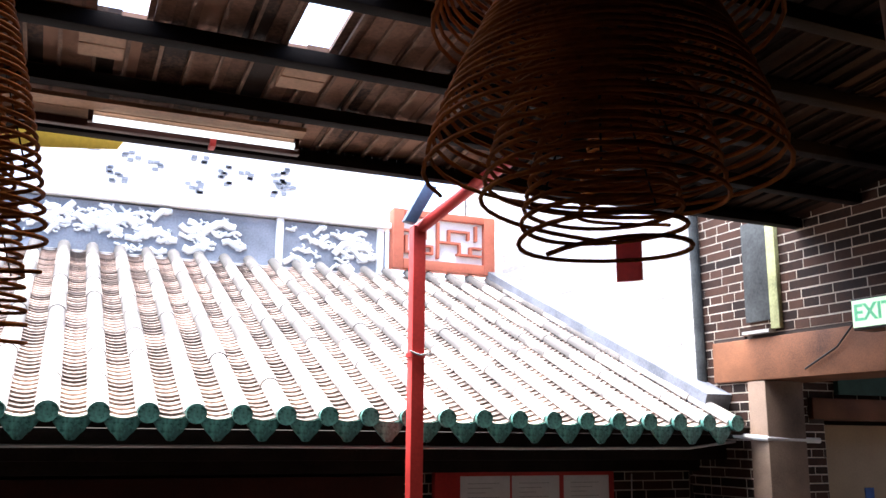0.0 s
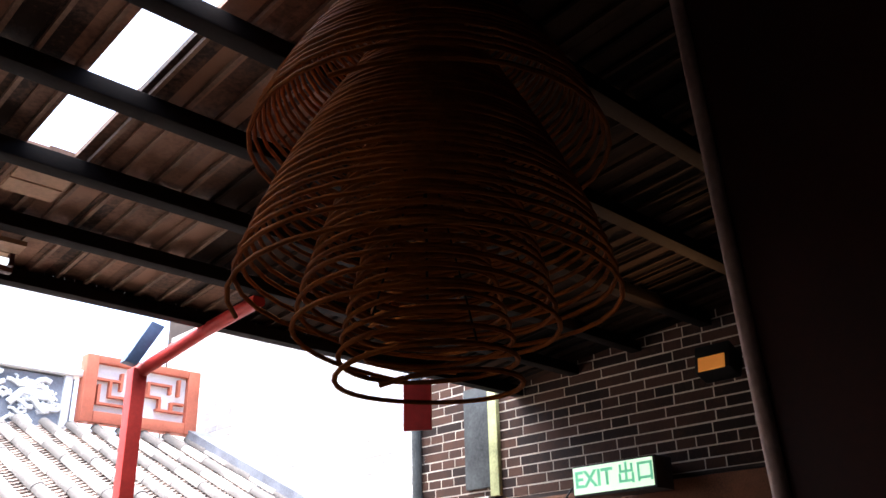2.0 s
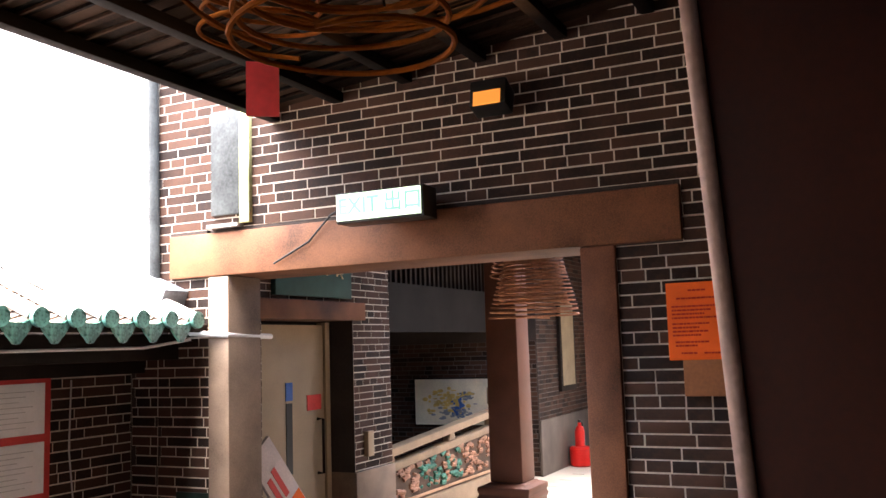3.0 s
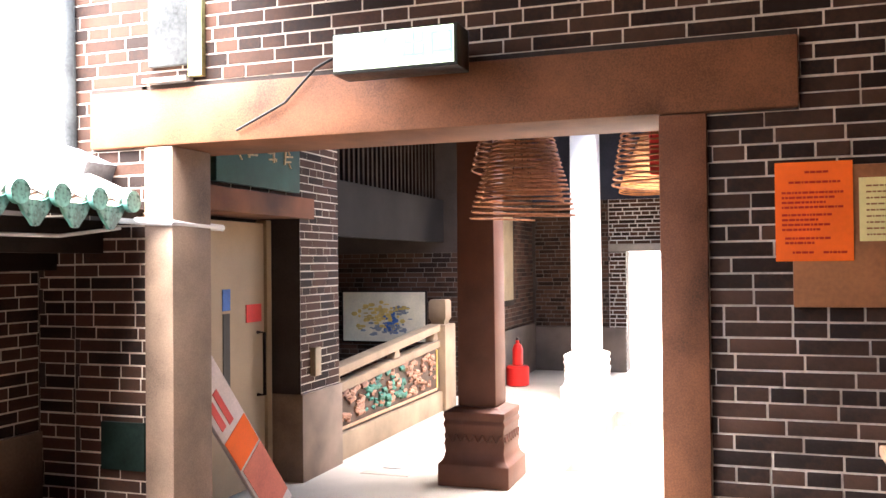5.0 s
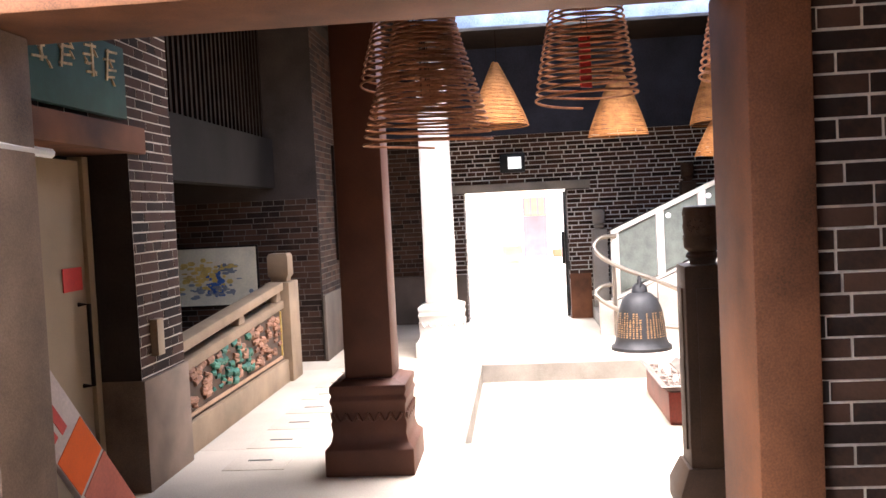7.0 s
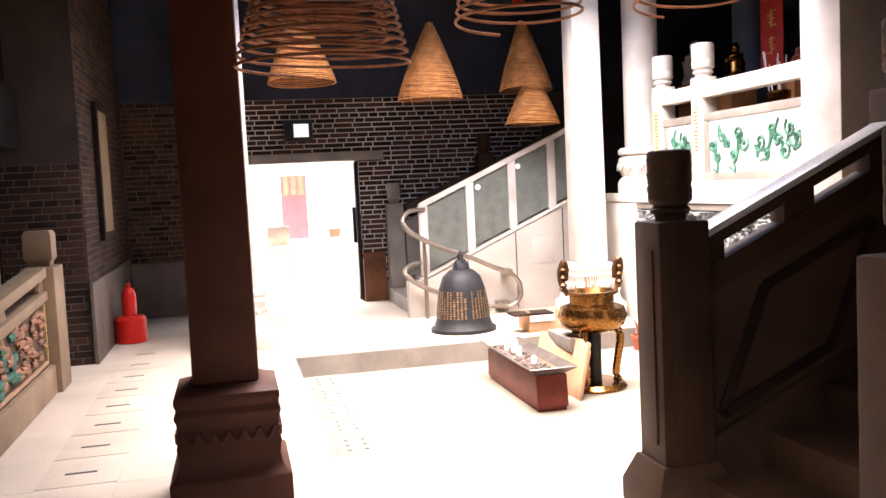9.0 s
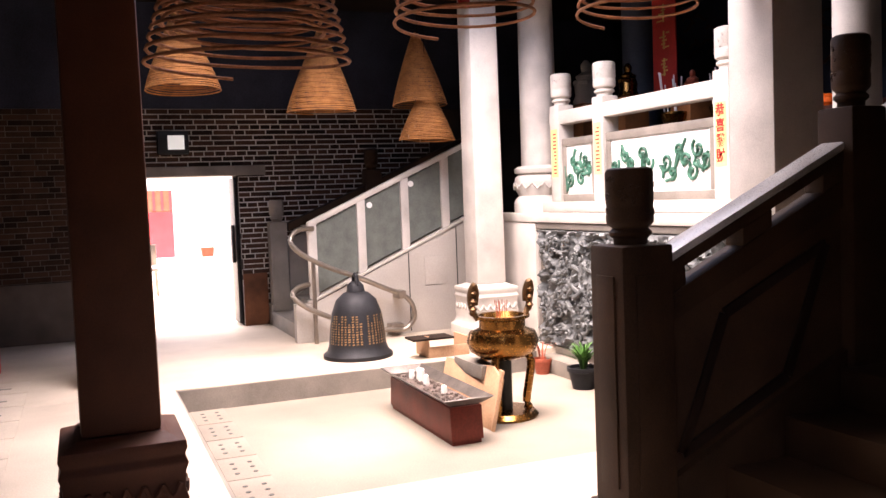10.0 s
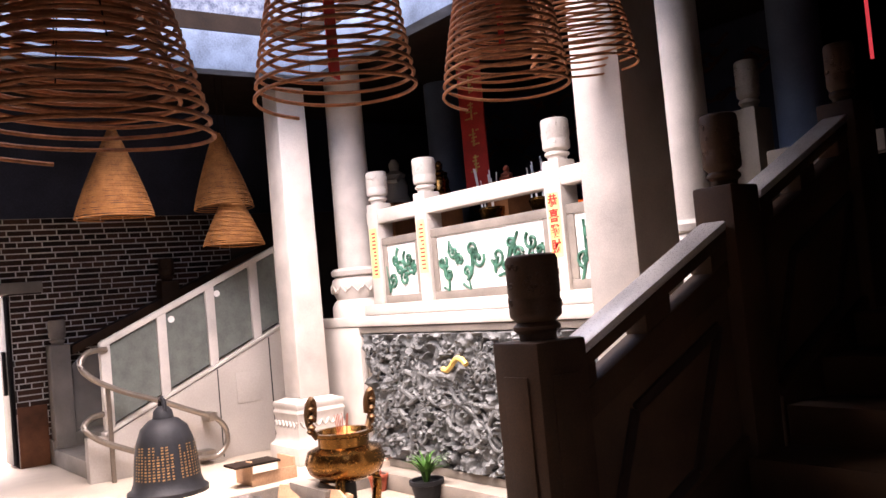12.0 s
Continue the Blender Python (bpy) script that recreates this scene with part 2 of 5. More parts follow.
def lettering(name, body, size, material, parent, m, width=None):
    c = bpy.data.curves.new(name, "FONT")
    c.body, c.size, c.offset, c.extrude, c.align_x, c.align_y = body, size, size * 0.02, 0.0015, "CENTER", "CENTER"
    tmp = bpy.data.objects.new(name, c)
    scene.collection.objects.link(tmp)
    me = bpy.data.meshes.new_from_object(tmp.evaluated_get(bpy.context.evaluated_depsgraph_get()))
    bpy.data.objects.remove(tmp)
    me.materials.clear()
    me.materials.append(material)
    ob = new(name, me)
    ob.parent = parent
    ob.matrix_basis = m
    return ob


COURSE, LONG, JOINT = 0.061, 0.245, 0.0085


def bricks(wall, plane, face, u0, u1, z0, z1, holes=(), near=None, seed=1, joint_mat=None, brick_mat=None, gap=JOINT):
    """Bricks on a wall face. plane 'x' or 'y' at face[0], standing proud towards face[1]; near: the stretch whose bricks are single parts."""
    rng = random.Random(seed)
    pos, sign = face
    rest, joints, count = Mesh(), Mesh(), 0
    shared = {}
    row = 0
    z = z0
    while z < z1 - 0.02:
        u = u0 - rng.random() * LONG
        heads = row % 5 == 3
        while u < u1:
            w = LONG * (0.5 if heads or rng.random() < 0.12 else 1.0)
            a, b = max(u, u0) + gap / 2, min(u + w, u1) - gap / 2
            u += w
            if b - a < 0.03:
                continue
            zc = z + COURSE / 2
            spans = [(a, b)]
            for h in holes:
                if h[2] < zc < h[3]:
                    spans = [q for p in spans for q in ((p[0], min(p[1], h[0] - 0.004)), (max(p[0], h[1] + 0.004), p[1])) if q[1] - q[0] > 0.0] if spans else []
            spans = [q for q in spans if q[1] - q[0] > 0.018]
            if not spans:
                continue
            a, b = spans[0]
            c = (a + b) / 2
            out = 0.0025 + 0.002 * rng.random()
            zb, zt = z + gap / 2 + rng.uniform(-0.0015, 0.0015), z + COURSE - gap / 2 + rng.uniform(-0.0015, 0.0015)
            p0, p1 = sorted((pos - sign * 0.01, pos + sign * out))
            k = len(joints.v)
            w0 = pos + sign * 0.0012
            ring = ((a - gap / 2, z), (b + gap / 2, z), (b + gap / 2, z + COURSE), (a - gap / 2, z + COURSE))
            joints.v += [(w0, p, q) if plane == "x" else (p, w0, q) for p, q in ring]
            joints.f.append((k, k + 1, k + 2, k + 3))
            single_piece = near and count < 300 and near[0] < c < near[1] and near[2] < zc < near[3]
            if single_piece:
                count += 1
                key = (round(b - a, 2), plane)
                if key not in shared:
                    hl = (b - a) / 2
                    q = Mesh()
                    if plane == "x":
                        q.box(-0.009, 0.009, -hl, hl, -0.0265, 0.0265)
                    else:
                        q.box(-hl, hl, -0.009, 0.009, -0.0265, 0.0265)
                    shared[key] = q.data("brick", BRICK_P, bevel=0.002)
                o = new("brick", shared[key])
                o.parent = wall
                o.location = ((p0 + p1) / 2, c, (zb + zt) / 2) if plane == "x" else (c, (p0 + p1) / 2, (zb + zt) / 2)
            elif plane == "x":
                rest.box(p0, p1, a, b, zb, zt)
            else:
                rest.box(a, b, p0, p1, zb, zt)
        z += COURSE
        row += 1
    me = bpy.data.meshes.new("brickwork")
    me.from_pydata(rest.v, [], rest.f)
    me.materials.append(brick_mat or BRICK)
    ob = new("brickwork", me)
    ob.parent = wall
    tagged(ob, kind="stuff")
    me = bpy.data.meshes.new("mortar_joints")
    me.from_pydata(joints.v, [], joints.f)
    me.materials.append(joint_mat or MORTAR)
    ob = new("mortar_joints", me)
    ob.parent = wall
    tagged(ob, "pale mortar between the bricks", kind="stuff")


def text_bars(parent, plane_m, width, rows, material, seed=0, h=0.006):
    """Unreadable lines of writing as plain bars on a sheet in its own XY plane."""
    rng = random.Random(seed)
    m = Mesh()
    for x0, x1, y in rows:
        x = x0
        while x < x1 - 0.004:
            w = rng.uniform(0.006, 0.022)
            m.box(x, min(x + w, x1), y - h / 2, y + h / 2, 0, 0.0012)
            x += w + 0.003
    return tagged(part("writing", m, material, parent, at=plane_m), kind="stuff")


# ---- ground, floors ----
structure("ground", Mesh().box(-400, 400, -400, 400, -1.2, -0.36), FLOORM, "pale stone ground outside the temple")
# unseen forecourt floor, its colour held dark to cut bounced light
structure("floor_outer", Mesh().box(-5, 5.0, -3, 10, -0.35, 0), mat("low_bounce_stone", (0.09, 0.072, 0.06), 0.7, 0.3, 1.5, 0.3), "worn stone courtyard floor, kept dark to bounce little light")
fl = Mesh()
fl.box(5.0, 7.9, 1.0, 9.2, -0.35, 0).box(10.93, 14.8, 1.0, 9.2, -0.35, 0).box(7.9, 10.93, 4.46, 9.2, -0.35, 0)
structure("floor_hall", fl, FLOORM, "pale granite slab floor round the light well", bevel=0.008)
structure("floor_well", Mesh().box(7.9, 10.93, 1.0, 4.46, -0.35, -0.19), WELLFLOOR, "sunken pale granite floor of the light well")
structure("trim_well_riser", Mesh().box(10.915, 10.9295, 1.25, 4.46, -0.189, -0.010), GREY, "grey granite riser of the sunken floor")
structure("trim_well_side", Mesh().box(7.9, 10.914, 4.446, 4.4595, -0.189, -0.010), GREY, "grey granite side of the sunken floor")
structure("floor_terrace", Mesh().box(5.0, 14.31, -4.5, 0.98, -0.35, 1.16), GREY, "raised stone terrace before the altar")
structure("floor_yard", Mesh().box(14.8, 30, -4, 14, -0.35, -0.02), FLOORM, "sunlit pale paving beyond the back door")

# ---- gate wall ----
gw = Mesh()
gw.box(4.58, 5.0, -3, 3.2, -0.2, 5.2).box(4.58, 5.0, 5.772, 10.2, -0.2, 5.2).box(4.58, 5.0, 3.2, 5.8, 2.48, 5.2)
wall_gate = structure("wall_gate", gw, WALLCORE, "dark grey brick wall with pale mortar joints round the gate")
gate = thing("gateway", 4.58, 4.5, 0, "brown granite gateway with lintel and one pale post", "gateway")
part("lintel", Mesh().box(-0.035, 0.42, -1.63, 1.58, 2.205, 2.475), LINTELM, gate, bevel=0.012)
part("post", Mesh().box(-0.03, 0.425, -1.30, -1.12, 0, 2.203), STONE, gate, bevel=0.012)
part("post", Mesh().box(-0.03, 0.29, 1.11, 1.27, 0, 2.203), GATEPOST, gate, bevel=0.012)

# ---- enclosing walls and canopy ----
structure("wall_rear", Mesh().box(-5, 5.0, -3.3, -3, 0, 5.2), SOOT, "dark sooty wall behind the walker")
structure("wall_side", Mesh().box(-5.3, -5, -3.3, 10, 0, 4.5), SOOT, "dark wall closing the forecourt")


def canopy_z(y):
    return 3.20 + 0.10 * (5.3 - y)


ceil = Mesh()
ROW, EDGE, BOARD = 0.457, 5.26, 0.085
openings = [(x, x + 2 * BOARD, k) for x in (1.11, 0.43) for k in (2, 3, 4)]
ribs, shaded, shaded_ribs = Mesh(), Mesh(), Mesh()


def in_shade(x, y):
    """Boards coloured dark for the shade round the coils, in an uneven patch."""
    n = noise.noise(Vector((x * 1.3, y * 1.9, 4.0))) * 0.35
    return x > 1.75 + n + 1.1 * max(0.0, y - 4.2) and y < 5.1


def sloped(m, x0, x1, ya, yb, low, high):
    """A slab under the canopy slope between two y, low to high above the boards."""
    b0 = len(m.v)
    for h in (low, high):
        m.v += [(x0, ya, canopy_z(ya) + h), (x1, ya, canopy_z(ya) + h), (x1, yb, canopy_z(yb) + h), (x0, yb, canopy_z(yb) + h)]
    m.f += [tuple(b0 + i for i in q) for q in ((0, 3, 2, 1), (4, 5, 6, 7), (0, 1, 5, 4), (1, 2, 6, 5), (2, 3, 7, 6), (3, 0, 4, 7))]
    return m


rng = random.Random(4)
for k in range(17):
    ya, yb = EDGE + 0.02 - ROW * (k + 1), EDGE + 0.02 - ROW * k
    for i in range(-70, 42):
        x = 1.11 + BOARD * i
        if any(o[2] == k and o[0] - 0.01 < x < o[1] - 0.01 for o in openings):
            continue
        dz = rng.uniform(-0.006, 0.006)
        sloped(shaded if in_shade(x, ya) else ceil, x - 0.0015, min(x + BOARD + 0.0015, 4.58), ya, yb, dz, dz + 0.02)
    x = -4.9 + rng.uniform(0, 0.05)
    while x < 4.5:
        if not any(o[2] == k and o[0] - 0.02 < x < o[1] for o in openings):
            sloped(shaded_ribs if in_shade(x, ya) else ribs, x, x + 0.014, ya + 0.03, yb - 0.03, -0.022, -0.0065)
        x += 0.117 + rng.uniform(-0.006, 0.006)
structure("ceiling_canopy", ceil, PLANK, "dark weathered boards under the forecourt canopy")
structure("ceiling_canopy_smoked", shaded, SHADEBOARD, "canopy boards darkened in colour for the shade above the incense coils")
structure("trim_smoked_battens", shaded_ribs, SHADEBOARD, "thin rafters darkened in colour for the shade above the incense coils")
structure("trim_canopy_battens", ribs, BATTEN, "thin pale rafters under the canopy boards")
for k in range(17):
    y = EDGE - ROW * k
    z = canopy_z(y)
    single("purlin", Mesh().box(-4.95, 4.57, y - 0.036, y + 0.036, z - 0.085, z - 0.023), PURLINM, "dark stained timber purlin under the canopy", "beam", bevel=0.008, group="canopy purlins")
hem = Mesh()
rng = random.Random(17)
x = -4.9
while x < 4.5:
    w = rng.uniform(0.03, 0.05)
    hem.box(x, x + w, EDGE + 0.012, EDGE + 0.05, canopy_z(EDGE) - 0.015 - 0.02 * rng.random(), canopy_z(EDGE) + 0.012)
    x += w + 0.004
structure("trim_canopy_hem", hem, DARKWOOD, "uneven dark broken tile edge of the canopy", bevel=0.004)
structure("roof_canopy", Mesh().box(-5, 4.58, -3, 2.9, 3.62, 3.66), DARKWOOD, "canopy roof skin above the dark inner part")

# ---- near column ----
col = thing("timber_column", 2.06, 2.07, 0, "tall red-brown painted column with chamfered edge", "column")
lean_post = Mesh()
for z in (0.12, 3.52):
    dy = 0.054 * (z - 1.2)
    lean_post.v += [(x, y + dy, z) for x, y in ((-0.22, -0.27), (0.26, -0.27), (0.26, 0.195), (-0.22, 0.195))]
lean_post.f = [(0, 3, 2, 1), (4, 5, 6, 7), (0, 1, 5, 4), (1, 2, 6, 5), (2, 3, 7, 6), (3, 0, 4, 7)]
part("shaft", lean_post, REDWOOD, col, bevel=0.03)
part("corner_pipe", Mesh().tube([(-0.222, 0.19 + 0.054 * (z - 1.2), z) for z in (0.14, 1.2, 2.4, 3.5)], 0.016, 12), mat("pinkish_pipe_paint", (0.50, 0.34, 0.27), 0.5, 0.25, 5, 0.2), col, "pale painted pipe along the edge", smooth=True)
part("base", Mesh().stack([(0.3, 0), (0.3, 0.1), (0.25, 0.14)]).move(0, -0.06, 0), STONE, col, bevel=0.01)

# ---- inner hall: walls ----
wf = Mesh()
wf.box(14.31, 14.74, -4.5, 3.34, -0.2, 5.0).box(14.31, 14.74, 4.75, 9.2, -0.2, 5.0).box(14.31, 14.74, 3.34, 4.75, 1.79, 5.0)
wall_far = structure("wall_far", wf, WALLCORE, "dark grey brick back wall with an open doorway")
structure("wall_far_upper", Mesh().box(14.27, 14.306, -4.5, 6.14, 2.56, 4.2), SOOT, "soot-blackened plaster above the brickwork")
wl = Mesh()
wl.box(5.0, 5.7, 6.25, 6.6, -0.2, 3.9).box(7.0, 7.66, 6.25, 6.6, -0.2, 3.9).box(5.7, 7.0, 6.25, 6.6, 2.0, 3.9)
wall_left = structure("wall_left", wl, WALLCORE, "dark grey brick wall beside the lift door")
wr = Mesh().box(11.45, 14.31, 6.16, 6.5, -0.2, 3.9).box(11.45, 11.8, 6.5, 9.2, -0.2, 3.9)
wall_recess = structure("wall_recess", wr, WALLCORE, "dark brick wall of the side recess")
structure("wall_recess_back", Mesh().box(5.0, 14.3, 9.2, 9.5, -0.2, 4.2), DARKWOOD, "dark back wall of the side recess")
structure("wall_altar", Mesh().box(4.58, 14.74, -4.8, -4.5, 1.1, 5.2), SOOT, "dark back wall of the altar hall")
structure("wall_altar_side", Mesh().box(5.0, 5.2, -4.5, 0.6, 1.17, 4.2), SOOT, "dark side wall of the altar hall")

# ---- inner hall: ceiling with the opening over the light well ----
ch = Mesh()
ch.box(5.0, 7.6, -4.5, 9.2, 3.75, 3.9).box(11.2, 14.31, -4.5, 9.2, 3.75, 3.9).box(7.6, 11.2, -4.5, 1.35, 3.75, 3.9).box(7.6, 11.2, 4.85, 9.2, 3.75, 3.9)
structure("ceiling_hall", ch, DARKWOOD, "dark timber ceiling of the hall")
for nm, b in (("beam_far", (11.2, 11.36, 1.2, 5.0)), ("beam_near", (7.44, 7.6, 1.2, 5.0)), ("beam_left", (7.6, 11.2, 4.85, 5.0)), ("beam_right", (7.6, 11.2, 1.2, 1.35))):
    single("ring_beam", Mesh().box(*b, 3.42, 3.747), BLUEBEAM, "faded blue painted beam framing the roof opening", "beam", bevel=0.01, group="beams of the light well")
lan = Mesh()
lan.box(11.201, 11.32, 1.25, 4.95, 3.9, 4.1).box(7.48, 7.599, 1.25, 4.95, 3.9, 4.1).box(7.599, 11.201, 4.851, 4.95, 3.9, 4.1).box(7.599, 11.201, 1.25, 1.349, 3.9, 4.1)
structure("wall_lantern", lan, mat("mottled_blue_plaster", (0.13, 0.15, 0.19), 0.7, 0.7, 14, 0.5, tint=(0.02, 0.03, 0.06)), "mottled blue-grey plastered curb of the roof opening")


# ---- columns of the light well ----
def stone_column(x, y, label, h=3.42, w=0.165, material=PALE, base=0.28, z=0.0):
    c = thing("stone_column", x, y, z, label, "column", "columns round the light well")
    part("shaft", Mesh().stack([(w, 0.57), (w * 0.97, 1.8), (w * 0.94, h)]), material, c, bevel=0.022)
    prof = [(base, 0), (base, 0.16), (base * 0.9, 0.185), (base * 0.86, 0.21), (base * 0.83, 0.25), (base * 0.86, 0.31), (base * 0.82, 0.35), (base * 0.84, 0.42), (base * 0.88, 0.45), (base * 0.83, 0.48), (base * 0.87, 0.51), (base * 0.86, 0.54), (w * 1.15, 0.56), (w * 1.08, 0.57)]
    part("base", Mesh().stack(prof), material, c, "moulded square stone base", bevel=0.008)
    band = Mesh()
    for turn in range(4):
        ca, sa = (1, 0, -1, 0)[turn], (0, 1, 0, -1)[turn]
        for q in range(6):
            u0 = base * (-0.75 + 0.25 * q)
            pts = [(u0 + base * 0.25 * w / 4, base * 0.845, 0.375 - 0.05 * math.sin(math.pi * w / 4)) for w in range(5)]
            band.tube([(u * ca - v * sa, u * sa + v * ca, z2) for u, v, z2 in pts], 0.011, 6)
    part("carved_band", band, material, c, "row of carved scallops", smooth=True)
    return c


# the backlit side's dark brown is given to the whole first column as colour
stone_column(7.48, 4.97, "square granite column on a moulded base, its backlit brown put into the colour", material=mat("backlit_brown_stone", (0.10, 0.037, 0.020), 0.6, 0.25, 3, 0.3, detail=160), w=0.15, base=0.27)
stone_column(11.68, 4.89, "square pale granite column on a moulded base")
stone_column(11.72, 1.37, "square pale granite column on a moulded base beside the stairs", w=0.155)
stone_column(7.515, 1.535, "square pale granite column behind the stair rail", w=0.18)


# ---- opposite roof across the courtyard ----
EAVE_Y, EAVE_Z, RIDGE_Y, RIDGE_Z = 5.77, 1.90, 9.25, 3.36
SLOPE = math.atan2(RIDGE_Z - EAVE_Z, RIDGE_Y - EAVE_Y)
RUN = math.hypot(RIDGE_Z - EAVE_Z, RIDGE_Y - EAVE_Y)


def on_roof(x, d, h):
    """World place d metres up the slope from the eave and h above the boarding."""
    return (x, EAVE_Y + d * math.cos(SLOPE) - h * math.sin(SLOPE), EAVE_Z + d * math.sin(SLOPE) + h * math.cos(SLOPE))


shrine = thing("tiled_roof", 1.0, 7.8, 0, "sloping clay tiled roof with green glazed eave tiles", "roof")
ORG = Matrix.Translation((-1.0, -7.8, 0))
deck = Mesh()
for x in (-4.9, 4.575):
    deck.v += [on_roof(x, d, h) for d, h in ((0.02, -0.05), (RUN, -0.05), (RUN, 0.0), (0.02, 0.0))]
deck.f = [(0, 1, 2, 3), (7, 6, 5, 4), (0, 4, 5, 1), (1, 5, 6, 2), (2, 6, 7, 3), (3, 7, 4, 0)]
part("roof_boarding", deck, DARKWOOD, shrine, at=ORG)
PITCH = 0.223
rng = random.Random(8)
pans = Mesh()
nr = 0
x = 4.408
while x > -4.6:
    rolls = Mesh()
    seg = 10
    n = 9
    for j in range(n):
        d0, d1 = RUN * j / n, RUN * (j + 1) / n + 0.012
        k = len(rolls.v)
        rr = 0.054 + rng.uniform(-0.002, 0.002)
        for d, e in ((d0, 0.0), (d1, -0.004)):
            for i in range(seg + 1):
                a = math.pi * i / seg
                rolls.v.append(on_roof(x + (rr + e) * math.cos(a), d, 0.035 + (rr + e) * math.sin(a)))
        for i in range(seg):
            rolls.f.append((k + i, k + i + 1, k + seg + 2 + i, k + seg + 1 + i))
        rolls.f.append(tuple(k + i for i in range(seg + 1)))
    part("roll_tile_row", rolls, TILE, shrine, smooth=True, at=ORG)
    disc = Mesh().lathe([(0.042, 0), (0.05, 0.004), (0.05, 0.03)], seg=18)
    o = part("eave_disc", disc, GLAZE, shrine, "green glazed round end tile", smooth=True)
    o.matrix_basis = ORG @ Matrix.Translation(on_roof(x, -0.01, 0.04)) @ pose(0, 0, 0, 90)
    xc = x - PITCH / 2
    nn = 62
    for j in range(nn):
        d = RUN * j / nn
        k = len(pans.v)
        for dd, hh in ((d, 0.028), (d + RUN / nn + 0.015, 0.012)):
            for i in range(7):
                u = -1 + 2 * i / 6
                pans.v.append(on_roof(xc + u * 0.085, dd, hh - 0.026 * (1 - u * u) + 0.008 + rng.uniform(0, 0.0012)))
        k2 = len(pans.v)
        for i in range(7):
            u = -1 + 2 * i / 6
            pans.v.append(on_roof(xc + u * 0.085, d, 0.014 - 0.026 * (1 - u * u) + 0.008))
        for i in range(6):
            pans.f.append((k + i, k + i + 1, k + 8 + i, k + 7 + i))
            pans.f.append((k2 + i, k2 + i + 1, k + i + 1, k + i))
    drip = Mesh()
    k = len(drip.v)
    for yy in (0.0, 0.016):
        for i in range(13):
            u = -1 + 2 * i / 12
            drip.v.append((u * 0.104, yy, 0.012 - 0.03 * (1 - u * u)))
        for i in range(13):
            u = -1 + 2 * i / 12
            drip.v.append((u * 0.104, yy, 0.005 - 0.03 * (1 - u * u) - 0.085 * (1 - abs(u) ** 1.9) - 0.012 * (abs(u) < 0.2)))
    for i in range(12):
        drip.f += [(i, i + 1, 14 + i, 13 + i), (26 + i, 39 + i, 40 + i, 27 + i), (13 + i, 14 + i, 40 + i, 39 + i), (i, 26 + i, 27 + i, i + 1)]
    o = part("eave_drip_tile", drip, GLAZE, shrine, "green glazed pointed drip tile", smooth=True)
    o.matrix_basis = ORG @ Matrix.Translation(on_roof(xc, -0.012, 0.03))
    x -= PITCH
    nr += 1
tagged(part("pan_tiles", pans, TILEPAN, shrine, at=ORG), kind="stuff")
verge = Mesh()
for x in (4.37, 4.578):
    verge.v += [on_roof(x, d, h) for d, h in ((0.25, 0.0), (RUN, 0.0), (RUN, 0.14), (0.25, 0.14))]
verge.f = [(0, 1, 2, 3), (7, 6, 5, 4), (0, 4, 5, 1), (1, 5, 6, 2), (2, 6, 7, 3), (3, 7, 4, 0)]
part("verge", verge, mat("slate_grey_flashing", (0.20, 0.21, 0.235), 0.6, 0.35, 4, 0.3), shrine, "slate-grey cement verge along the brick wall", at=ORG)

ridge = thing("roof_ridge", 1.0, 9.35, RIDGE_Z - 0.14, "tall plastered ridge with carved relief panels", "ridge")
part("footing", Mesh().box(-5.9, 3.55, -0.16, 0.3, 0, 0.14), PLASTER, ridge, bevel=0.015)
part("frieze", Mesh().box(-5.9, 2.3, -0.05, 0.25, 0.14, 0.60), FRIEZE, ridge, "blue-grey frieze band")
part("cornice", Mesh().box(-5.9, 2.35, -0.11, 0.3, 0.62, 0.68), WHITEM, ridge, bevel=0.012)
part("crest", Mesh().box(-5.9, 2.2, -0.02, 0.22, 0.68, 1.35), WHITEM, ridge, "white plaster crest with faded flower painting")
part("yellow_tile_cap", Mesh().box(-5.9, -0.6, -0.08, 0.28, 1.2, 1.42), mat("yellow_glaze", (0.62, 0.38, 0.04), 0.35, 0.3, 6, 0.2), ridge, bevel=0.02)
rng = random.Random(21)
for a, b in ((-5.6, -1.4), (-1.25, 0.98), (1.28, 2.18)):
    rel = Mesh()
    for i in range(int((b - a) * 34)):
        cx, cz = rng.uniform(a + 0.05, b - 0.05), min(0.55, max(0.2, 0.38 + rng.gauss(0, 0.10)))
        turn, size = rng.uniform(-0.6, 0.6), rng.uniform(0.05, 0.11)
        rel.tube([(cx + size * q * math.cos(turn), -0.052 - 0.012 * math.cos(q * 1.4), cz + size * q * math.sin(turn) + 0.25 * size * math.sin(3 * q + i)) for q in (-1, -0.5, 0, 0.5, 1)], size * rng.uniform(0.16, 0.34), 6)
        for w in range(3):
            t = turn + rng.choice((-1, 1)) * rng.uniform(0.6, 1.4)
            rel.tube([(cx, -0.055, cz), (cx + size * 0.5 * math.cos(t), -0.064, cz + size * 0.5 * math.sin(t)), (cx + size * 0.8 * math.cos(t + 0.4), -0.054, cz + size * 0.7 * math.sin(t + 0.4))], size * 0.13, 5)
    rel.v = [(x, y, min(0.6, max(0.15, z))) for x, y, z in rel.v]
    tagged(part("relief", rel, WHITEM, ridge, "white carved birds and flowers", smooth=True), kind="stuff")
for cx in (-1.32, 1.24, 2.24):
    part("divider", Mesh().box(cx - 0.035, cx + 0.035, -0.08, 0, 0.16, 0.62), WHITEM, ridge, bevel=0.012)
flowers = Mesh()
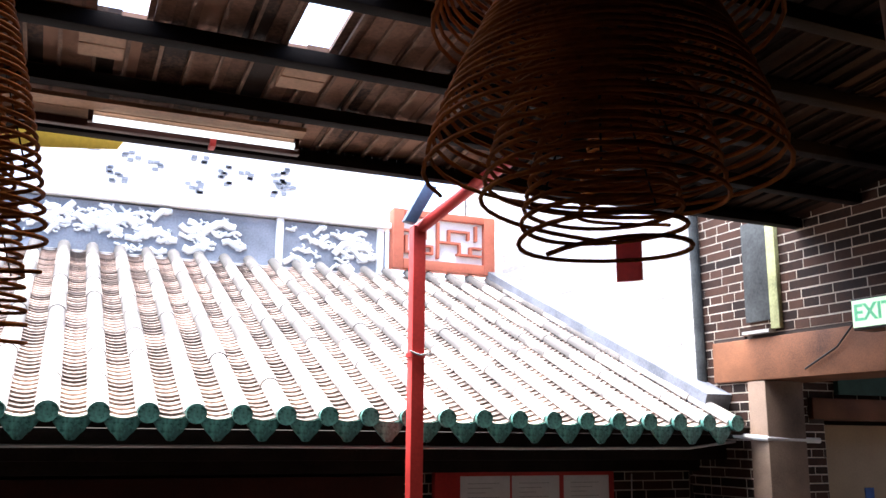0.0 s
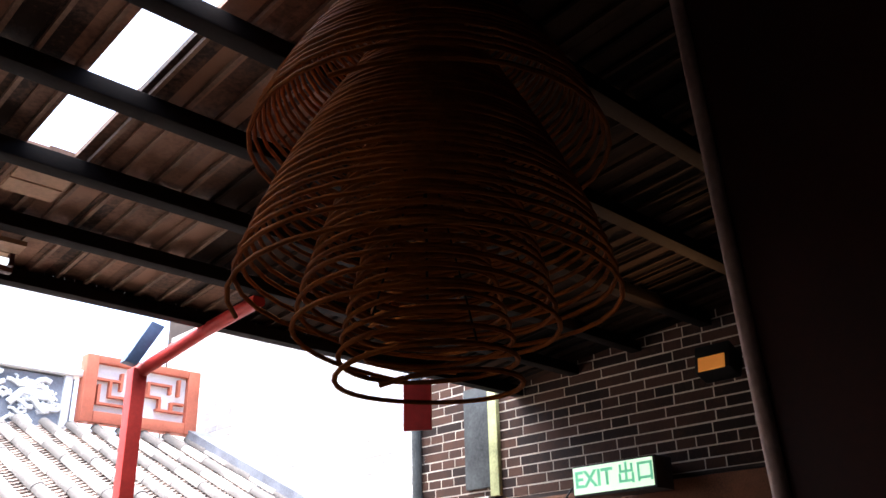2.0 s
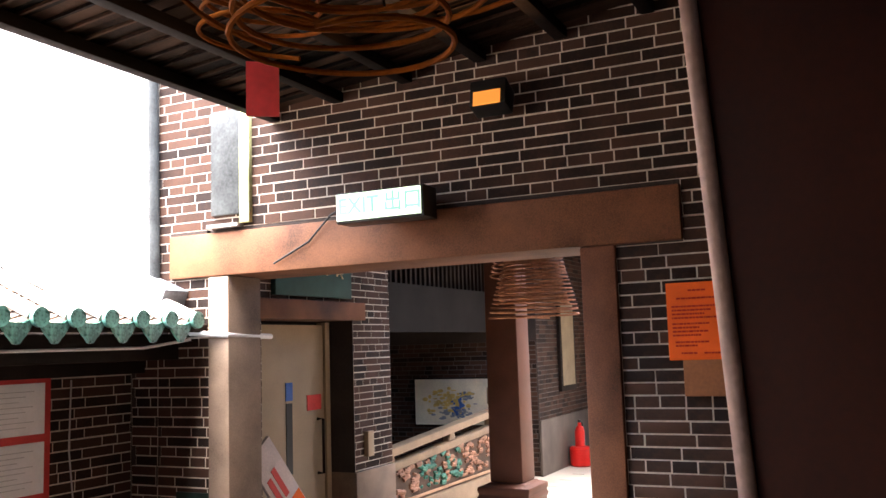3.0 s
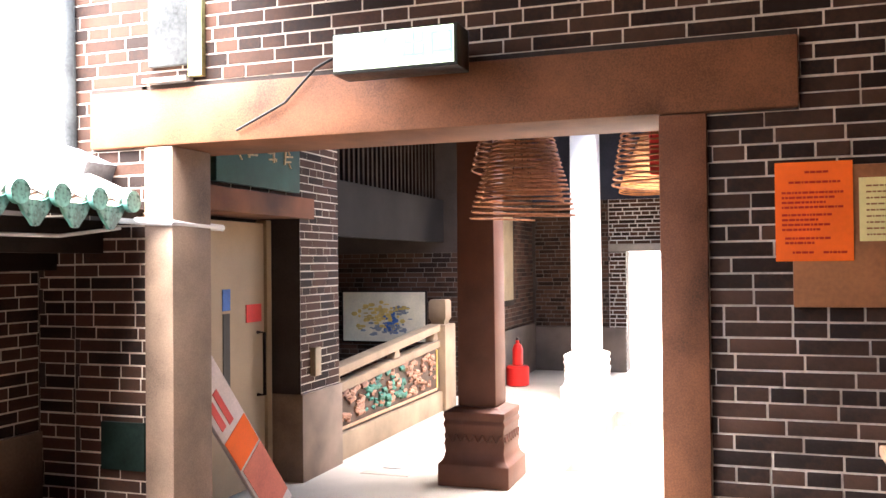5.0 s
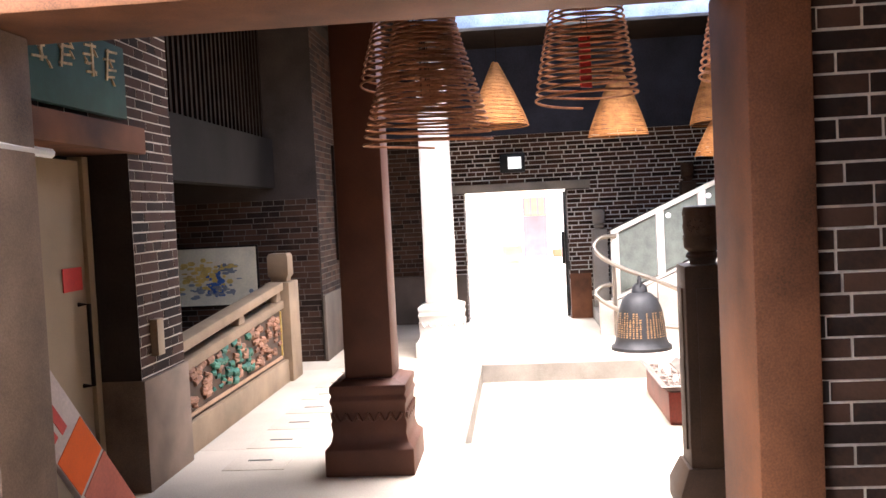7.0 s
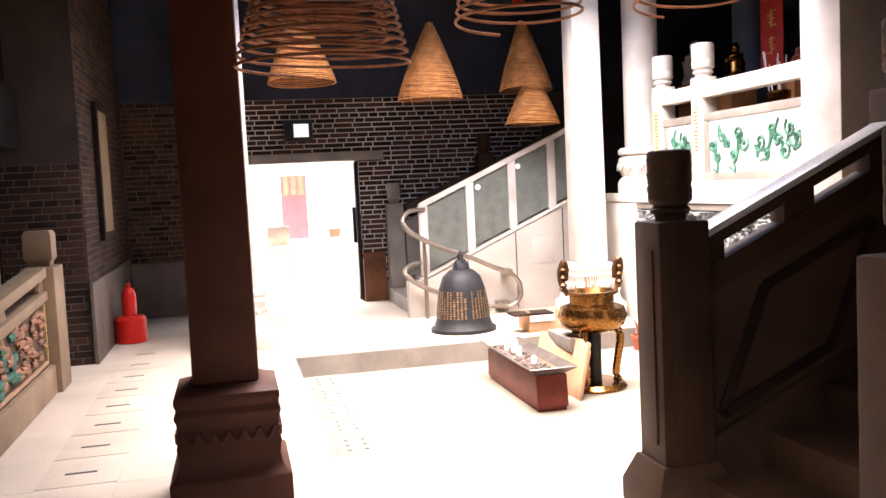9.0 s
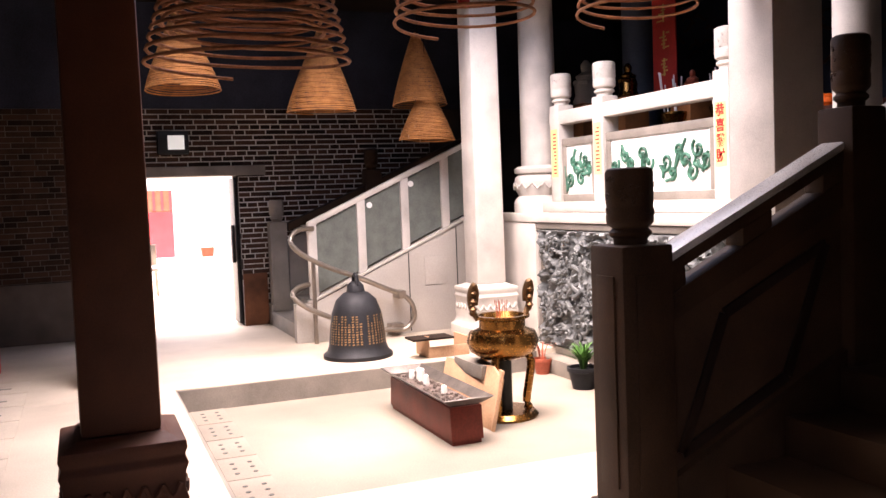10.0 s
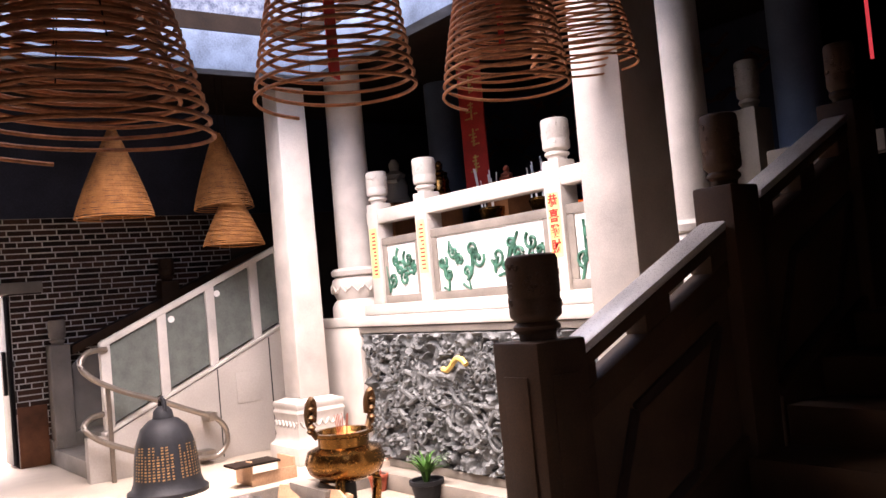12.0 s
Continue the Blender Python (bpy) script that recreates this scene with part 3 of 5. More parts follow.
for i in range(26):
    cx, cz = rng.uniform(-3, 1.6), rng.uniform(0.82, 1.15)
    for q in range(5):
        a = rng.random() * 6.28
        px_, pz_ = cx + 0.06 * math.cos(a), cz + 0.035 * math.sin(a)
        flowers.box(px_ - 0.025, px_ + 0.025, -0.03, -0.019, pz_ - 0.014, pz_ + 0.014)
tagged(part("flower_painting", flowers, FRIEZE, ridge, "faded grey painted flowers"), kind="stuff")
fr = thing("red_ridge_frame", 3.87, 9.22, RIDGE_Z + 0.085, "red framed plaster panel with white key pattern", "panel")
part("backing", Mesh().box(-0.5, 0.55, 0.02, 0.1, 0.03, 0.56), WHITEM, fr)
for b in ((-0.53, -0.42, 0.0, 0.60), (0.46, 0.58, 0.0, 0.60)):
    part("stile", Mesh().box(b[0], b[1], -0.04, 0.1, b[2], b[3]), mat("faded_red", (0.48, 0.14, 0.08), 0.7, 0.2, 4, 0.2), fr, bevel=0.008)
for b in ((-0.418, 0.458, 0.0, 0.10), (-0.418, 0.458, 0.53, 0.60)):
    part("rail", Mesh().box(b[0], b[1], -0.038, 0.1, b[2], b[3]), bpy.data.materials["faded_red"], fr, bevel=0.008)
key = Mesh()
for a, b, c, d in ((-0.40, -0.1, 0.18, 0.205), (-0.40, -0.375, 0.205, 0.4), (-0.30, -0.10, 0.27, 0.295), (-0.125, -0.1, 0.205, 0.27), (-0.42, -0.2, 0.45, 0.475), (-0.30, -0.275, 0.295, 0.45), (-0.2, -0.175, 0.36, 0.56), (-0.06, -0.035, 0.14, 0.6), (-0.035, 0.2, 0.34, 0.365), (0.06, 0.085, 0.365, 0.52), (0.085, 0.3, 0.495, 0.52), (0.275, 0.3, 0.41, 0.495), (0.16, 0.44, 0.20, 0.225), (0.18, 0.205, 0.225, 0.34), (0.3, 0.325, 0.225, 0.32), (0.325, 0.44, 0.3, 0.325), (0.36, 0.385, 0.4, 0.6)):
    key.box(a, b, -0.03, 0.019, 0.02 + 0.8 * c, 0.02 + 0.8 * d)
part("key_pattern", key, bpy.data.materials["faded_red"], fr)

# ---- shrine wall under the roof ----
ws = Mesh().box(-5, 4.58, 6.42, 6.7, -0.1, 1.86)
wall_shrine = structure("wall_shrine", ws, WALLCORE, "dark brick wall below the tiled eave")
structure("trim_dado", Mesh().box(3.75, 4.575, 6.40, 6.418, 0, 0.82), mat("brown_render", (0.17, 0.12, 0.08), 0.8, 0.3, 3, 0.3), "brown rendered dado below the bricks")
single("eave_fascia", Mesh().box(-4.9, 4.57, 6.02, 6.06, 1.70, 1.86), DARKWOOD, "dark timber fascia under the eave", "fascia", bevel=0.006)
single("eave_beam", Mesh().box(-4.9, 4.57, 6.3, 6.40, 1.62, 1.80), DARKWOOD, "dark timber beam under the eave", "beam", bevel=0.006)
nb = thing("red_notice_board", 3.35, 6.36, 0, "red painted board with white paper sheets", "notice board")
part("panel", Mesh().box(-0.75, 0.55, 0, 0.05, 0.02, 1.64), REDPAINT, nb, bevel=0.006)
for i, (a, b) in enumerate(((-0.58, 1.31), (-0.22, 1.31), (0.16, 1.31), (-0.58, 0.98), (-0.22, 0.98), (0.16, 0.98))):
    part("paper_sheet", Mesh().box(a, a + 0.345, -0.004, -0.001, b, b + 0.285), PAPER, nb)
    text_bars(nb, pose(a + 0.17, -0.005, b + 0.14, 90, 0, 0), 0.3, [(-0.12, 0.10 - 0.05 * (q % 3), 0.10 - 0.028 * q) for q in range(8)], PLASTER, i, 0.004)
red_wall = single("red_door", Mesh().box(-4.5, 2.4, 6.36, 6.41, 0, 1.6), REDWOOD, "dark red timber doors under the eave", "door", bevel=0.004)

# ledge with a coiled hose beside the gate post
single("stone_ledge", Mesh().box(3.95, 4.55, 5.86, 6.28, 0, 0.46), GREY, "low stone ledge beside the gate post", "ledge", bevel=0.012)
single("green_plaque", Mesh().box(4.555, 4.572, 5.78, 6.03, 0.66, 0.89), mat("blackened_green_paint", (0.010, 0.019, 0.015), 0.6, 0.4, 6, 0.1, spec=0.1), "dark green painted plaque on the brick wall", "plaque", bevel=0.004)
hose = Mesh()
hose.tube([(4.22 + (0.16 - 0.006 * (q // 24)) * math.cos(q * 0.26), 6.06 + (0.13 - 0.005 * (q // 24)) * math.sin(q * 0.26), 0.473 + 0.012 * (q // 24)) for q in range(100)], 0.011, 7)
single("hose", hose, mat("pale_hose", (0.5, 0.45, 0.35), 0.5, 0.15, 8, 0.1), "coiled pale hose lying on the stone ledge", "hose", smooth=True)
single("conduit", Mesh().tube([(4.05, 6.37, 1.6), (4.03, 6.36, 1.2), (4.06, 6.34, 0.8), (4.12, 6.2, 0.49)], 0.005, 7), PLASTER, "pale cable hanging down the shrine wall", "cable", smooth=True)

# ---- courtyard steelwork ----
pole = thing("red_steel_post", 2.15, 5.58, 0, "red painted steel post carrying the canopy", "post")
part("tube", Mesh().box(-0.036, 0.036, -0.036, 0.036, 0, 2.95), REDPAINT, pole, bevel=0.006)
part("brace", Mesh().tube([(0, 0, 2.93), (0.17, -0.28, 3.105), (0.19, -0.74, 3.15)], 0.034, 12), REDPAINT, pole, smooth=True)
part("collar", Mesh().tube([(0, 0, 2.24), (0, 0, 2.262)], 0.054, 14), REDPAINT, pole, smooth=True)
part("wire_tie", Mesh().tube([(-0.05, -0.045, 2.27), (0, -0.055, 2.25), (0.07, -0.045, 2.262)], 0.006, 6), PLASTER, pole, smooth=True)
part("clamp", Mesh().prism([(-0.11, 2.955), (-0.045, 2.945), (0.075, 3.16), (0.005, 3.175)], "y", -0.09, -0.037), mat("blue_steel", (0.05, 0.08, 0.14), 0.5, 0.3, 6, 0.2), pole, "slate blue flat steel strap", bevel=0.004)
tubel = thing("fluorescent_light", 0.88, 4.96, 3.09, "long lit fluorescent tube under the canopy edge", "light")
part("batten", Mesh().box(-1.2, 0.46, 0.05, 0.09, -0.012, 0.022), REDWOOD, tubel, "red-brown timber batten", bevel=0.004)
part("tube", Mesh().tube([(-0.42, 0, 0.008), (0.42, 0, 0.008)], 0.015, 10), GLOWTUBE, tubel, smooth=True)
for a in (-0.43, 0.43):
    part("end_cap", Mesh().box(a - 0.01, a + 0.01, -0.015, 0.015, -0.008, 0.05), REDWOOD, tubel, bevel=0.004)
part("red_clip", Mesh().box(0.06, 0.085, 0.035, 0.10, -0.03, 0.03), REDPAINT, tubel, "red plastic cable clip", bevel=0.003)
pack = thing("timber_packing", 0.6, 4.9, 3.1, "pale new timber boards under the canopy edge", "boards")
for a, b in ((4.865, 4.945), (4.955, 5.03), (5.042, 5.13)):
    part("board", sloped(Mesh(), -0.05, 1.33 + 0.03 * (a - 4.865), a, b, -0.105, -0.0865), LIGHTWOOD, pack, at=Matrix.Translation((-0.6, -4.9, -3.1)))
patch = thing("timber_patch", 1.26, 4.6, 3.1, "two short pale timber boards patching the canopy", "boards")
for a, b in ((4.42, 4.52), (4.53, 4.62)):
    part("board", sloped(Mesh(), 1.13, 1.31, a, b, -0.040, -0.0225), LIGHTWOOD, patch, at=Matrix.Translation((-1.26, -4.6, -3.1)))
patch2 = thing("timber_patch", 0.47, 4.6, 3.1, "two short pale timber boards patching the canopy", "boards")
for a, b in ((4.42, 4.52), (4.53, 4.62)):
    part("board", sloped(Mesh(), 0.38, 0.54, a, b, -0.040, -0.0225), LIGHTWOOD, patch2, at=Matrix.Translation((-0.47, -4.6, -3.1)))

single("yellow_sheet", Mesh().prism([(-1.4, 3.19), (0.62, 3.165), (0.58, 3.10), (0.2, 3.06), (-1.4, 3.05)], "y", 5.345, 5.352), mat("yellow_plastic", (0.75, 0.50, 0.06), 0.5, 0.15, 3, 0.1), "yellow plastic sheet hung along the canopy edge", "plastic sheet")

# ---- fittings on the gate wall ----
ex = thing("exit_sign", 4.50, 4.367, 2.379, "lit green exit sign box above the gate", "exit sign")
part("housing", Mesh().box(-0.243, -0.09, -0.265, 0.265, 0.020, 0.186), BLACK, ex, bevel=0.006)
part("mounting_box", Mesh().box(-0.091, 0.08, -0.16, 0.16, 0.097, 0.17), BLACK, ex, bevel=0.004)
part("face", Mesh().box(-0.251, -0.244, -0.25, 0.257, 0.034, 0.176), GLOWSIGN, ex, "glowing pale green face")
SIGNINK = glow("lit_green_letters", (0.25, 0.80, 0.42), 0.052)
lettering("letters", "EXIT", 0.122, SIGNINK, ex, pose(-0.253, 0.122, 0.105, 90, 0, -90))
lettering("letters", "\u51fa\u53e3", 0.115, SIGNINK, ex, pose(-0.253, -0.147, 0.105, 90, 0, -90))
ICON = Mesh().box(-0.1455, -0.1435, -0.035, 0.005, 0.05, 0.175)
part("pictogram", ICON, SIGNINK, ex)
lampb = thing("halogen_floodlight", 4.46, 3.78, 2.94, "small black halogen floodlight glowing orange", "floodlight")
part("body", Mesh().prism([(-0.09, 0.02), (0.02, -0.02), (0.06, 0.10), (-0.06, 0.16)], "y", -0.10, 0.10), BLACK, lampb, bevel=0.006)
part("glass", Mesh().prism([(-0.097, 0.022), (-0.092, 0.018), (-0.078, 0.09), (-0.084, 0.094)], "y", -0.075, 0.075), GLOWLAMP, lampb, "glowing orange glass")
part("bracket", Mesh().box(0.04, 0.14, -0.03, 0.03, 0.02, 0.06), BLACK, lampb, bevel=0.004)
board = thing("pin_board", 4.565, 2.46, 1.46, "brown wooden board with pinned paper notices", "notice board")
part("panel", Mesh().box(-0.02, 0.012, -0.5, 0.44, 0.0, 0.52), BOARDM, board, bevel=0.005)
n1 = part("orange_notice", Mesh().box(-0.026, -0.022, 0.235, 0.50, 0.17, 0.535), ORANGE, board, "orange paper notice with printed lines")
lines = [(-0.03, 0.05, 0.145), (-0.085, 0.09, 0.108)] + [(-0.11, 0.10 - 0.03 * (i % 3), 0.07 - 0.018 * i) for i in range(4)] + [(-0.11, 0.06 - 0.04 * (i % 2), -0.012 - 0.018 * i) for i in range(4)] + [(-0.1, 0.06, -0.098), (-0.1, 0.0, -0.115), (-0.075, 0.0, -0.15), (0.03, 0.11, -0.15)]
text_bars(board, pose(-0.027, 0.367, 0.352, 90, 0, -90), 0.26, lines, INKRED, 5, 0.008)
part("yellow_notice", Mesh().box(-0.025, -0.021, -0.03, 0.215, 0.24, 0.47), YELLOW, board, "yellow paper notice")
text_bars(board, pose(-0.026, 0.092, 0.355, 90, 0, -90), 0.2, [(-0.1, 0.1, 0.085 - 0.022 * i) for i in range(9)], BOARDM, 6, 0.006)
part("white_notice", Mesh().box(-0.025, -0.021, -0.22, -0.06, 0.24, 0.53), PAPER, board, "white paper notice")
tab = thing("side_table", 4.22, 2.2, 0, "small table with a worn pale wooden top by the brick wall", "table")
part("top", Mesh().prism([(-0.32, 0.925), (0.42, 0.925), (0.44, 0.945), (0.36, 0.965), (-0.32, 0.965)], "y", -0.4, 0.42).move(-0.02, 0, 0), LIGHTWOOD, tab, bevel=0.006)
for a in (-0.27, 0.25):
    for b in (-0.34, 0.34):
        part("leg", Mesh().box(a - 0.025, a + 0.025, b - 0.025, b + 0.025, 0, 0.924), DARKWOOD, tab, bevel=0.004)
cloth = Mesh()
for i in range(41):
    y = -0.36 + 0.72 * i / 40
    x = -0.30 + 0.012 * math.sin(i * 1.1)
    cloth.v += [(x, y, 0.35), (x - 0.006, y, 0.92), (x + 0.01, y, 0.92), (x + 0.014, y, 0.35)]
for i in range(40):
    k = 4 * i
    cloth.f += [(k + j, k + (j + 1) % 4, k + 4 + (j + 1) % 4, k + 4 + j) for j in range(4)]
part("skirt", cloth, mat("dark_patterned_cloth", (0.012, 0.012, 0.016), 0.5, 0.9, 30, 0.5, detail=90, tint=(0.10, 0.10, 0.11)), tab, "dark patterned cloth hung below the top", smooth=True)
single("drain_pipe", Mesh().tube([(4.55, 6.2, 2.07), (4.55, 6.21, 2.6), (4.55, 6.24, 4.6)], 0.035, 10), DULLGREY, "grey drain pipe on the brick wall", "pipe", smooth=True)
orn = thing("grey_vent_panel", 4.555, 5.50, 2.52, "weathered grey panel with a pale painted strip on the wall", "panel")
part("panel", Mesh().box(-0.01, 0.02, 0.02, 0.24, 0.06, 0.72), DULLGREY, orn, bevel=0.004)
part("strip", Mesh().box(-0.014, 0.02, -0.06, 0.016, 0, 0.74), STRIPM, orn, bevel=0.004)
part("cable_tie", Mesh().box(-0.04, 0.02, 0.01, 0.25, -0.02, 0.0), PLASTER, orn)
single("cable", Mesh().tube([(4.54, 5.9, 1.86), (4.53, 5.7, 1.845), (4.545, 5.62, 1.84), (4.75, 5.625, 1.835), (4.99, 5.625, 1.83)], 0.018, 8), PAPER, "white taped cable round the gate post", "cable", smooth=True)
single("cable", Mesh().tube([(4.54, 5.9, 1.82), (4.2, 5.95, 1.775), (3.0, 5.95, 1.77), (1.5, 5.95, 1.775), (-3, 5.95, 1.77)], 0.009, 7), PAPER, "white cable strung along the eave", "cable", smooth=True)
single("cable", Mesh().tube([(4.535, 4.72, 2.56), (4.53, 4.85, 2.5), (4.53, 5.0, 2.36), (4.53, 5.25, 2.25)], 0.006, 6), BLACK, "thin black cable across the lintel", "cable", smooth=True)


# ---- incense coils ----
def coil_mesh(r, h, turns, wire, top=0.03, wob=0.006, seed=0, rise=0.85):
    rg = random.Random(seed)
    m = Mesh()
    n = int(turns * 30)
    ph = [rg.random() * 6.28 for _ in range(4)]
    pts = []
    for i in range(n + 1):
        f = i / n
        a = f * turns * 2 * math.pi
        rad = r * (1 - (1 - top / r) * f)
        pts.append((rad * math.cos(a), rad * math.sin(a) * 0.98, h * f ** rise + wob * math.sin(a + ph[0]) * (1.3 - f) + 0.4 * wob * math.sin(2.3 * a + ph[1])))
    return m.tube(pts, wire, 6)


COILS = {}


def incense(x, y, z, r, h, turns, label, dark=False, tag=False, seed=0, turn=0, lean=0.0):
    hang = (canopy_z(y) if x < 4.5 else 3.75) - z - h - 0.005
    key = (r, h, turns, dark, seed)
    if key not in COILS:
        COILS[key] = coil_mesh(r, h, turns, 0.0055 if dark else 0.0068, seed=seed, rise=0.72 if dark else 0.85).data("spiral", COILDARK if dark else COILORANGE if seed == 7 else COIL, smooth=True)
    ob = thing("incense_coil", x, y, z, label, "incense coil", "hanging incense coils")
    sp = new("spiral", COILS[key])
    sp.parent = ob
    swing = Matrix.Translation((0, 0, h)) @ Matrix.Rotation(radians(lean), 4, Vector((0.7, 0.71, 0))) @ Matrix.Translation((0, 0, -h))
    sp.matrix_basis = swing @ pose(0, 0, 0, 1.5, -1.0, turn)
    part("hanger", Mesh().tube([(0, 0, h * 0.35), (0, 0, h + hang)], 0.003, 6), DARKWOOD, ob)
    part("cross_wire", Mesh().tube([(-r * 0.75, 0, h * 0.24), (0, 0, h * 0.95), (r * 0.75, 0, h * 0.24)], 0.0025, 5), DARKWOOD, ob, at=swing)
    if tag:
        part("wish_card", Mesh().box(-0.038, 0.038, -0.004, 0.004, tag[0], tag[1]), TAGRED, ob, "red paper wish card", at=pose(0, 0, 0, 0, 0, -55))
    return ob


DK = "large dark brown hanging incense coil over the forecourt"
incense(1.90, 3.31, 2.45, 0.15, 0.5, 22, DK, True, (-0.175, -0.045), 1, 0)
incense(1.49, 2.83, 2.205, 0.195, 0.62, 24, DK, True, None, 6, 200)
incense(1.505, 2.85, 2.325, 0.285, 0.70, 32, DK, True, None, 2, 60)
incense(1.505, 2.85, 2.40, 0.41, 0.80, 44, DK, True, None, 3, 130)
incense(1.51, 2.84, 2.74, 0.41, 0.62, 40, DK, True, None, 5, 200)
incense(0.13, 3.40, 2.19, 0.24, 0.9, 40, DK, True, None, 4, 20)
incense(0.10, 3.78, 2.02, 0.24, 0.9, 40, DK, True, None, 4, 90)
LT = "pale brown hanging incense coil under the hall ceiling"
incense(6.87, 4.49, 1.92, 0.365, 1.0, 36, LT, False, None, 4, 0)
incense(6.88, 4.50, 2.03, 0.285, 0.95, 34, LT, False, None, 8, 120)
incense(6.93, 4.55, 2.26, 0.31, 0.95, 34, LT, False, None, 5, 40)
incense(6.95, 3.62, 2.12, 0.285, 1.25, 43, LT, False, (0.08, 0.36), 5, 0)
incense(7.08, 2.72, 2.22, 0.27, 1.2, 42, LT, False, (0.2, 0.4), 6, 0)
incense(7.08, 2.73, 2.36, 0.20, 1.0, 34, LT, False, None, 9, 70)
incense(7.35, 1.95, 2.45, 0.27, 1.0, 36, LT, False, None, 5, 90)
OR = "small orange conical incense coil far under the ceiling"
incense(12.13, 2.86, 2.30, 0.34, 0.78, 58, OR, False, None, 7, 0)
incense(12.35, 1.69, 2.03, 0.29, 0.55, 44, OR, False, None, 7, 70)
incense(12.45, 1.72, 2.40, 0.29, 0.75, 54, OR, False, None, 7, 170)
incense(11.79, 4.18, 2.45, 0.33, 0.7, 54, OR, False, None, 7, 170)


# ---- lift door and side wall ----
structure("trim_door_lintel", Mesh().box(5.55, 7.15, 6.20, 6.62, 1.985, 2.14), STONE, "brown stone lintel over the side door", bevel=0.008)
door = thing("side_door", 6.3, 6.50, 0, "beige painted metal door with a narrow glass slot", "door")
part("leaf", Mesh().box(-0.6, 0.60, 0, 0.05, 0.02, 1.95), DOORP, door, bevel=0.004)
part("door_frame", Mesh().box(0.61, 0.68, -0.02, 0.07, 0, 1.975), DOORP, door, bevel=0.004)
part("window_slot", Mesh().box(0.04, 0.125, -0.006, -0.001, 0.72, 1.30), BLACK, door, "narrow dark vision slot")
part("blue_sticker", Mesh().box(0.035, 0.13, -0.007, -0.001, 1.32, 1.47), BLUEM, door, "blue door sticker")
part("red_sticker", Mesh().box(0.34, 0.55, -0.007, -0.001, 1.22, 1.35), REDPAINT, door, "red door notice")
part("pull_handle", Mesh().tube([(0.50, 0, 1.14), (0.50, -0.06, 1.14), (0.50, -0.06, 0.68), (0.50, 0, 0.68)], 0.013, 10), DARKWOOD, door, "long dark pull handle", smooth=True)
sb = thing("green_signboard", 6.38, 6.22, 2.17, "dark green wooden signboard with gold characters", "signboard")
part("panel", Mesh().box(-0.56, 0.54, -0.02, 0.028, 0, 0.40), SIGNGREEN, sb, bevel=0.006)
gold_signs = Mesh()
rng = random.Random(31)
for i in range(4):
    cx = -0.36 + 0.24 * i
    for q in range(4):
        b = 0.12 + 0.062 * q + rng.uniform(-0.01, 0.01)
        w0, w1 = rng.uniform(-0.085, -0.03), rng.uniform(0.03, 0.085)
        gold_signs.prism([(cx + w0, b), (cx + w1, b + 0.012), (cx + w1, b + 0.03), (cx + w0, b + 0.016)], "y", -0.027, -0.021)
    k = rng.uniform(-0.03, 0.03)
    if i % 2:
        gold_signs.prism([(cx + k, 0.34), (cx + k - 0.02, 0.34), (cx - 0.07, 0.10), (cx - 0.05, 0.10)], "y", -0.0285, -0.0215)
    else:
        gold_signs.box(cx + k - 0.01, cx + k + 0.01, -0.0285, -0.0215, 0.10, 0.34)
    for q in range(3):
        a, b = rng.uniform(-0.08, 0.05), rng.uniform(0.10, 0.30)
        gold_signs.prism([(cx + a, b), (cx + a + 0.02, b - 0.012), (cx + a + 0.045, b - 0.05), (cx + a + 0.03, b - 0.05)], "y", -0.0295, -0.0215)
gold_signs.v = [(x, y, 0.185 + (z - 0.10) * 0.72) for x, y, z in gold_signs.v]
tagged(part("gold_writing", gold_signs, mat("faded_gilt", (0.50, 0.34, 0.17), 0.5, 0.4, 20, 0.1), sb, "gold brush characters"), kind="stuff")
structure("trim_pier_dado", Mesh().box(6.985, 7.675, 6.225, 6.615, 0, 0.66), GATEPOST, "pale stone foot of the brick pier", bevel=0.008)
sw = thing("switch_box", 7.2, 6.24, 0.78, "small pale wall switch box", "switch box")
part("box", Mesh().box(-0.05, 0.05, -0.04, 0.008, 0, 0.22), DOORP, sw, bevel=0.006)
wb = thing("warning_board", 6.22, 5.98, 0, "orange and white warning board leaning on the door", "warning board")
lean = pose(0, 0, 0.01, -6, -36, 0)
part("board", Mesh().box(-0.14, 0.14, -0.015, 0.015, 0, 1.28), mat("worn_white_paint", (0.62, 0.50, 0.44), 0.6, 0.2, 4, 0.1), wb, at=lean, bevel=0.004)
part("orange_patch", Mesh().box(-0.135, 0.13, -0.019, -0.0155, 0.55, 0.78), ORANGE, wb, at=lean)
part("red_patch", Mesh().box(-0.12, 0.135, -0.019, -0.0155, 0.08, 0.53), mat("faded_pink_red", (0.60, 0.16, 0.10), 0.6, 0.2, 4, 0.1), wb, at=lean)
part("red_writing", Mesh().box(-0.10, -0.05, -0.019, -0.0155, 0.85, 1.05).box(-0.02, 0.03, -0.019, -0.0155, 0.83, 1.08), REDPAINT, wb, at=lean)

# ---- side recess: balustrade, picture, gallery ----
bal = thing("carved_balustrade", 9.0, 6.35, 0, "honey-brown stone balustrade with painted carved panel", "balustrade")
part("plinth", Mesh().box(-1.34, 1.40, -0.08, 0.08, 0, 0.22), WARMSTONE, bal, bevel=0.01)
part("panel", Mesh().prism([(-1.34, 0.221), (1.32, 0.221), (1.32, 0.71), (-1.34, 0.555)], "y", -0.04, 0.04), CARVEBACK, bal, "dark brown painted ground of the carving")
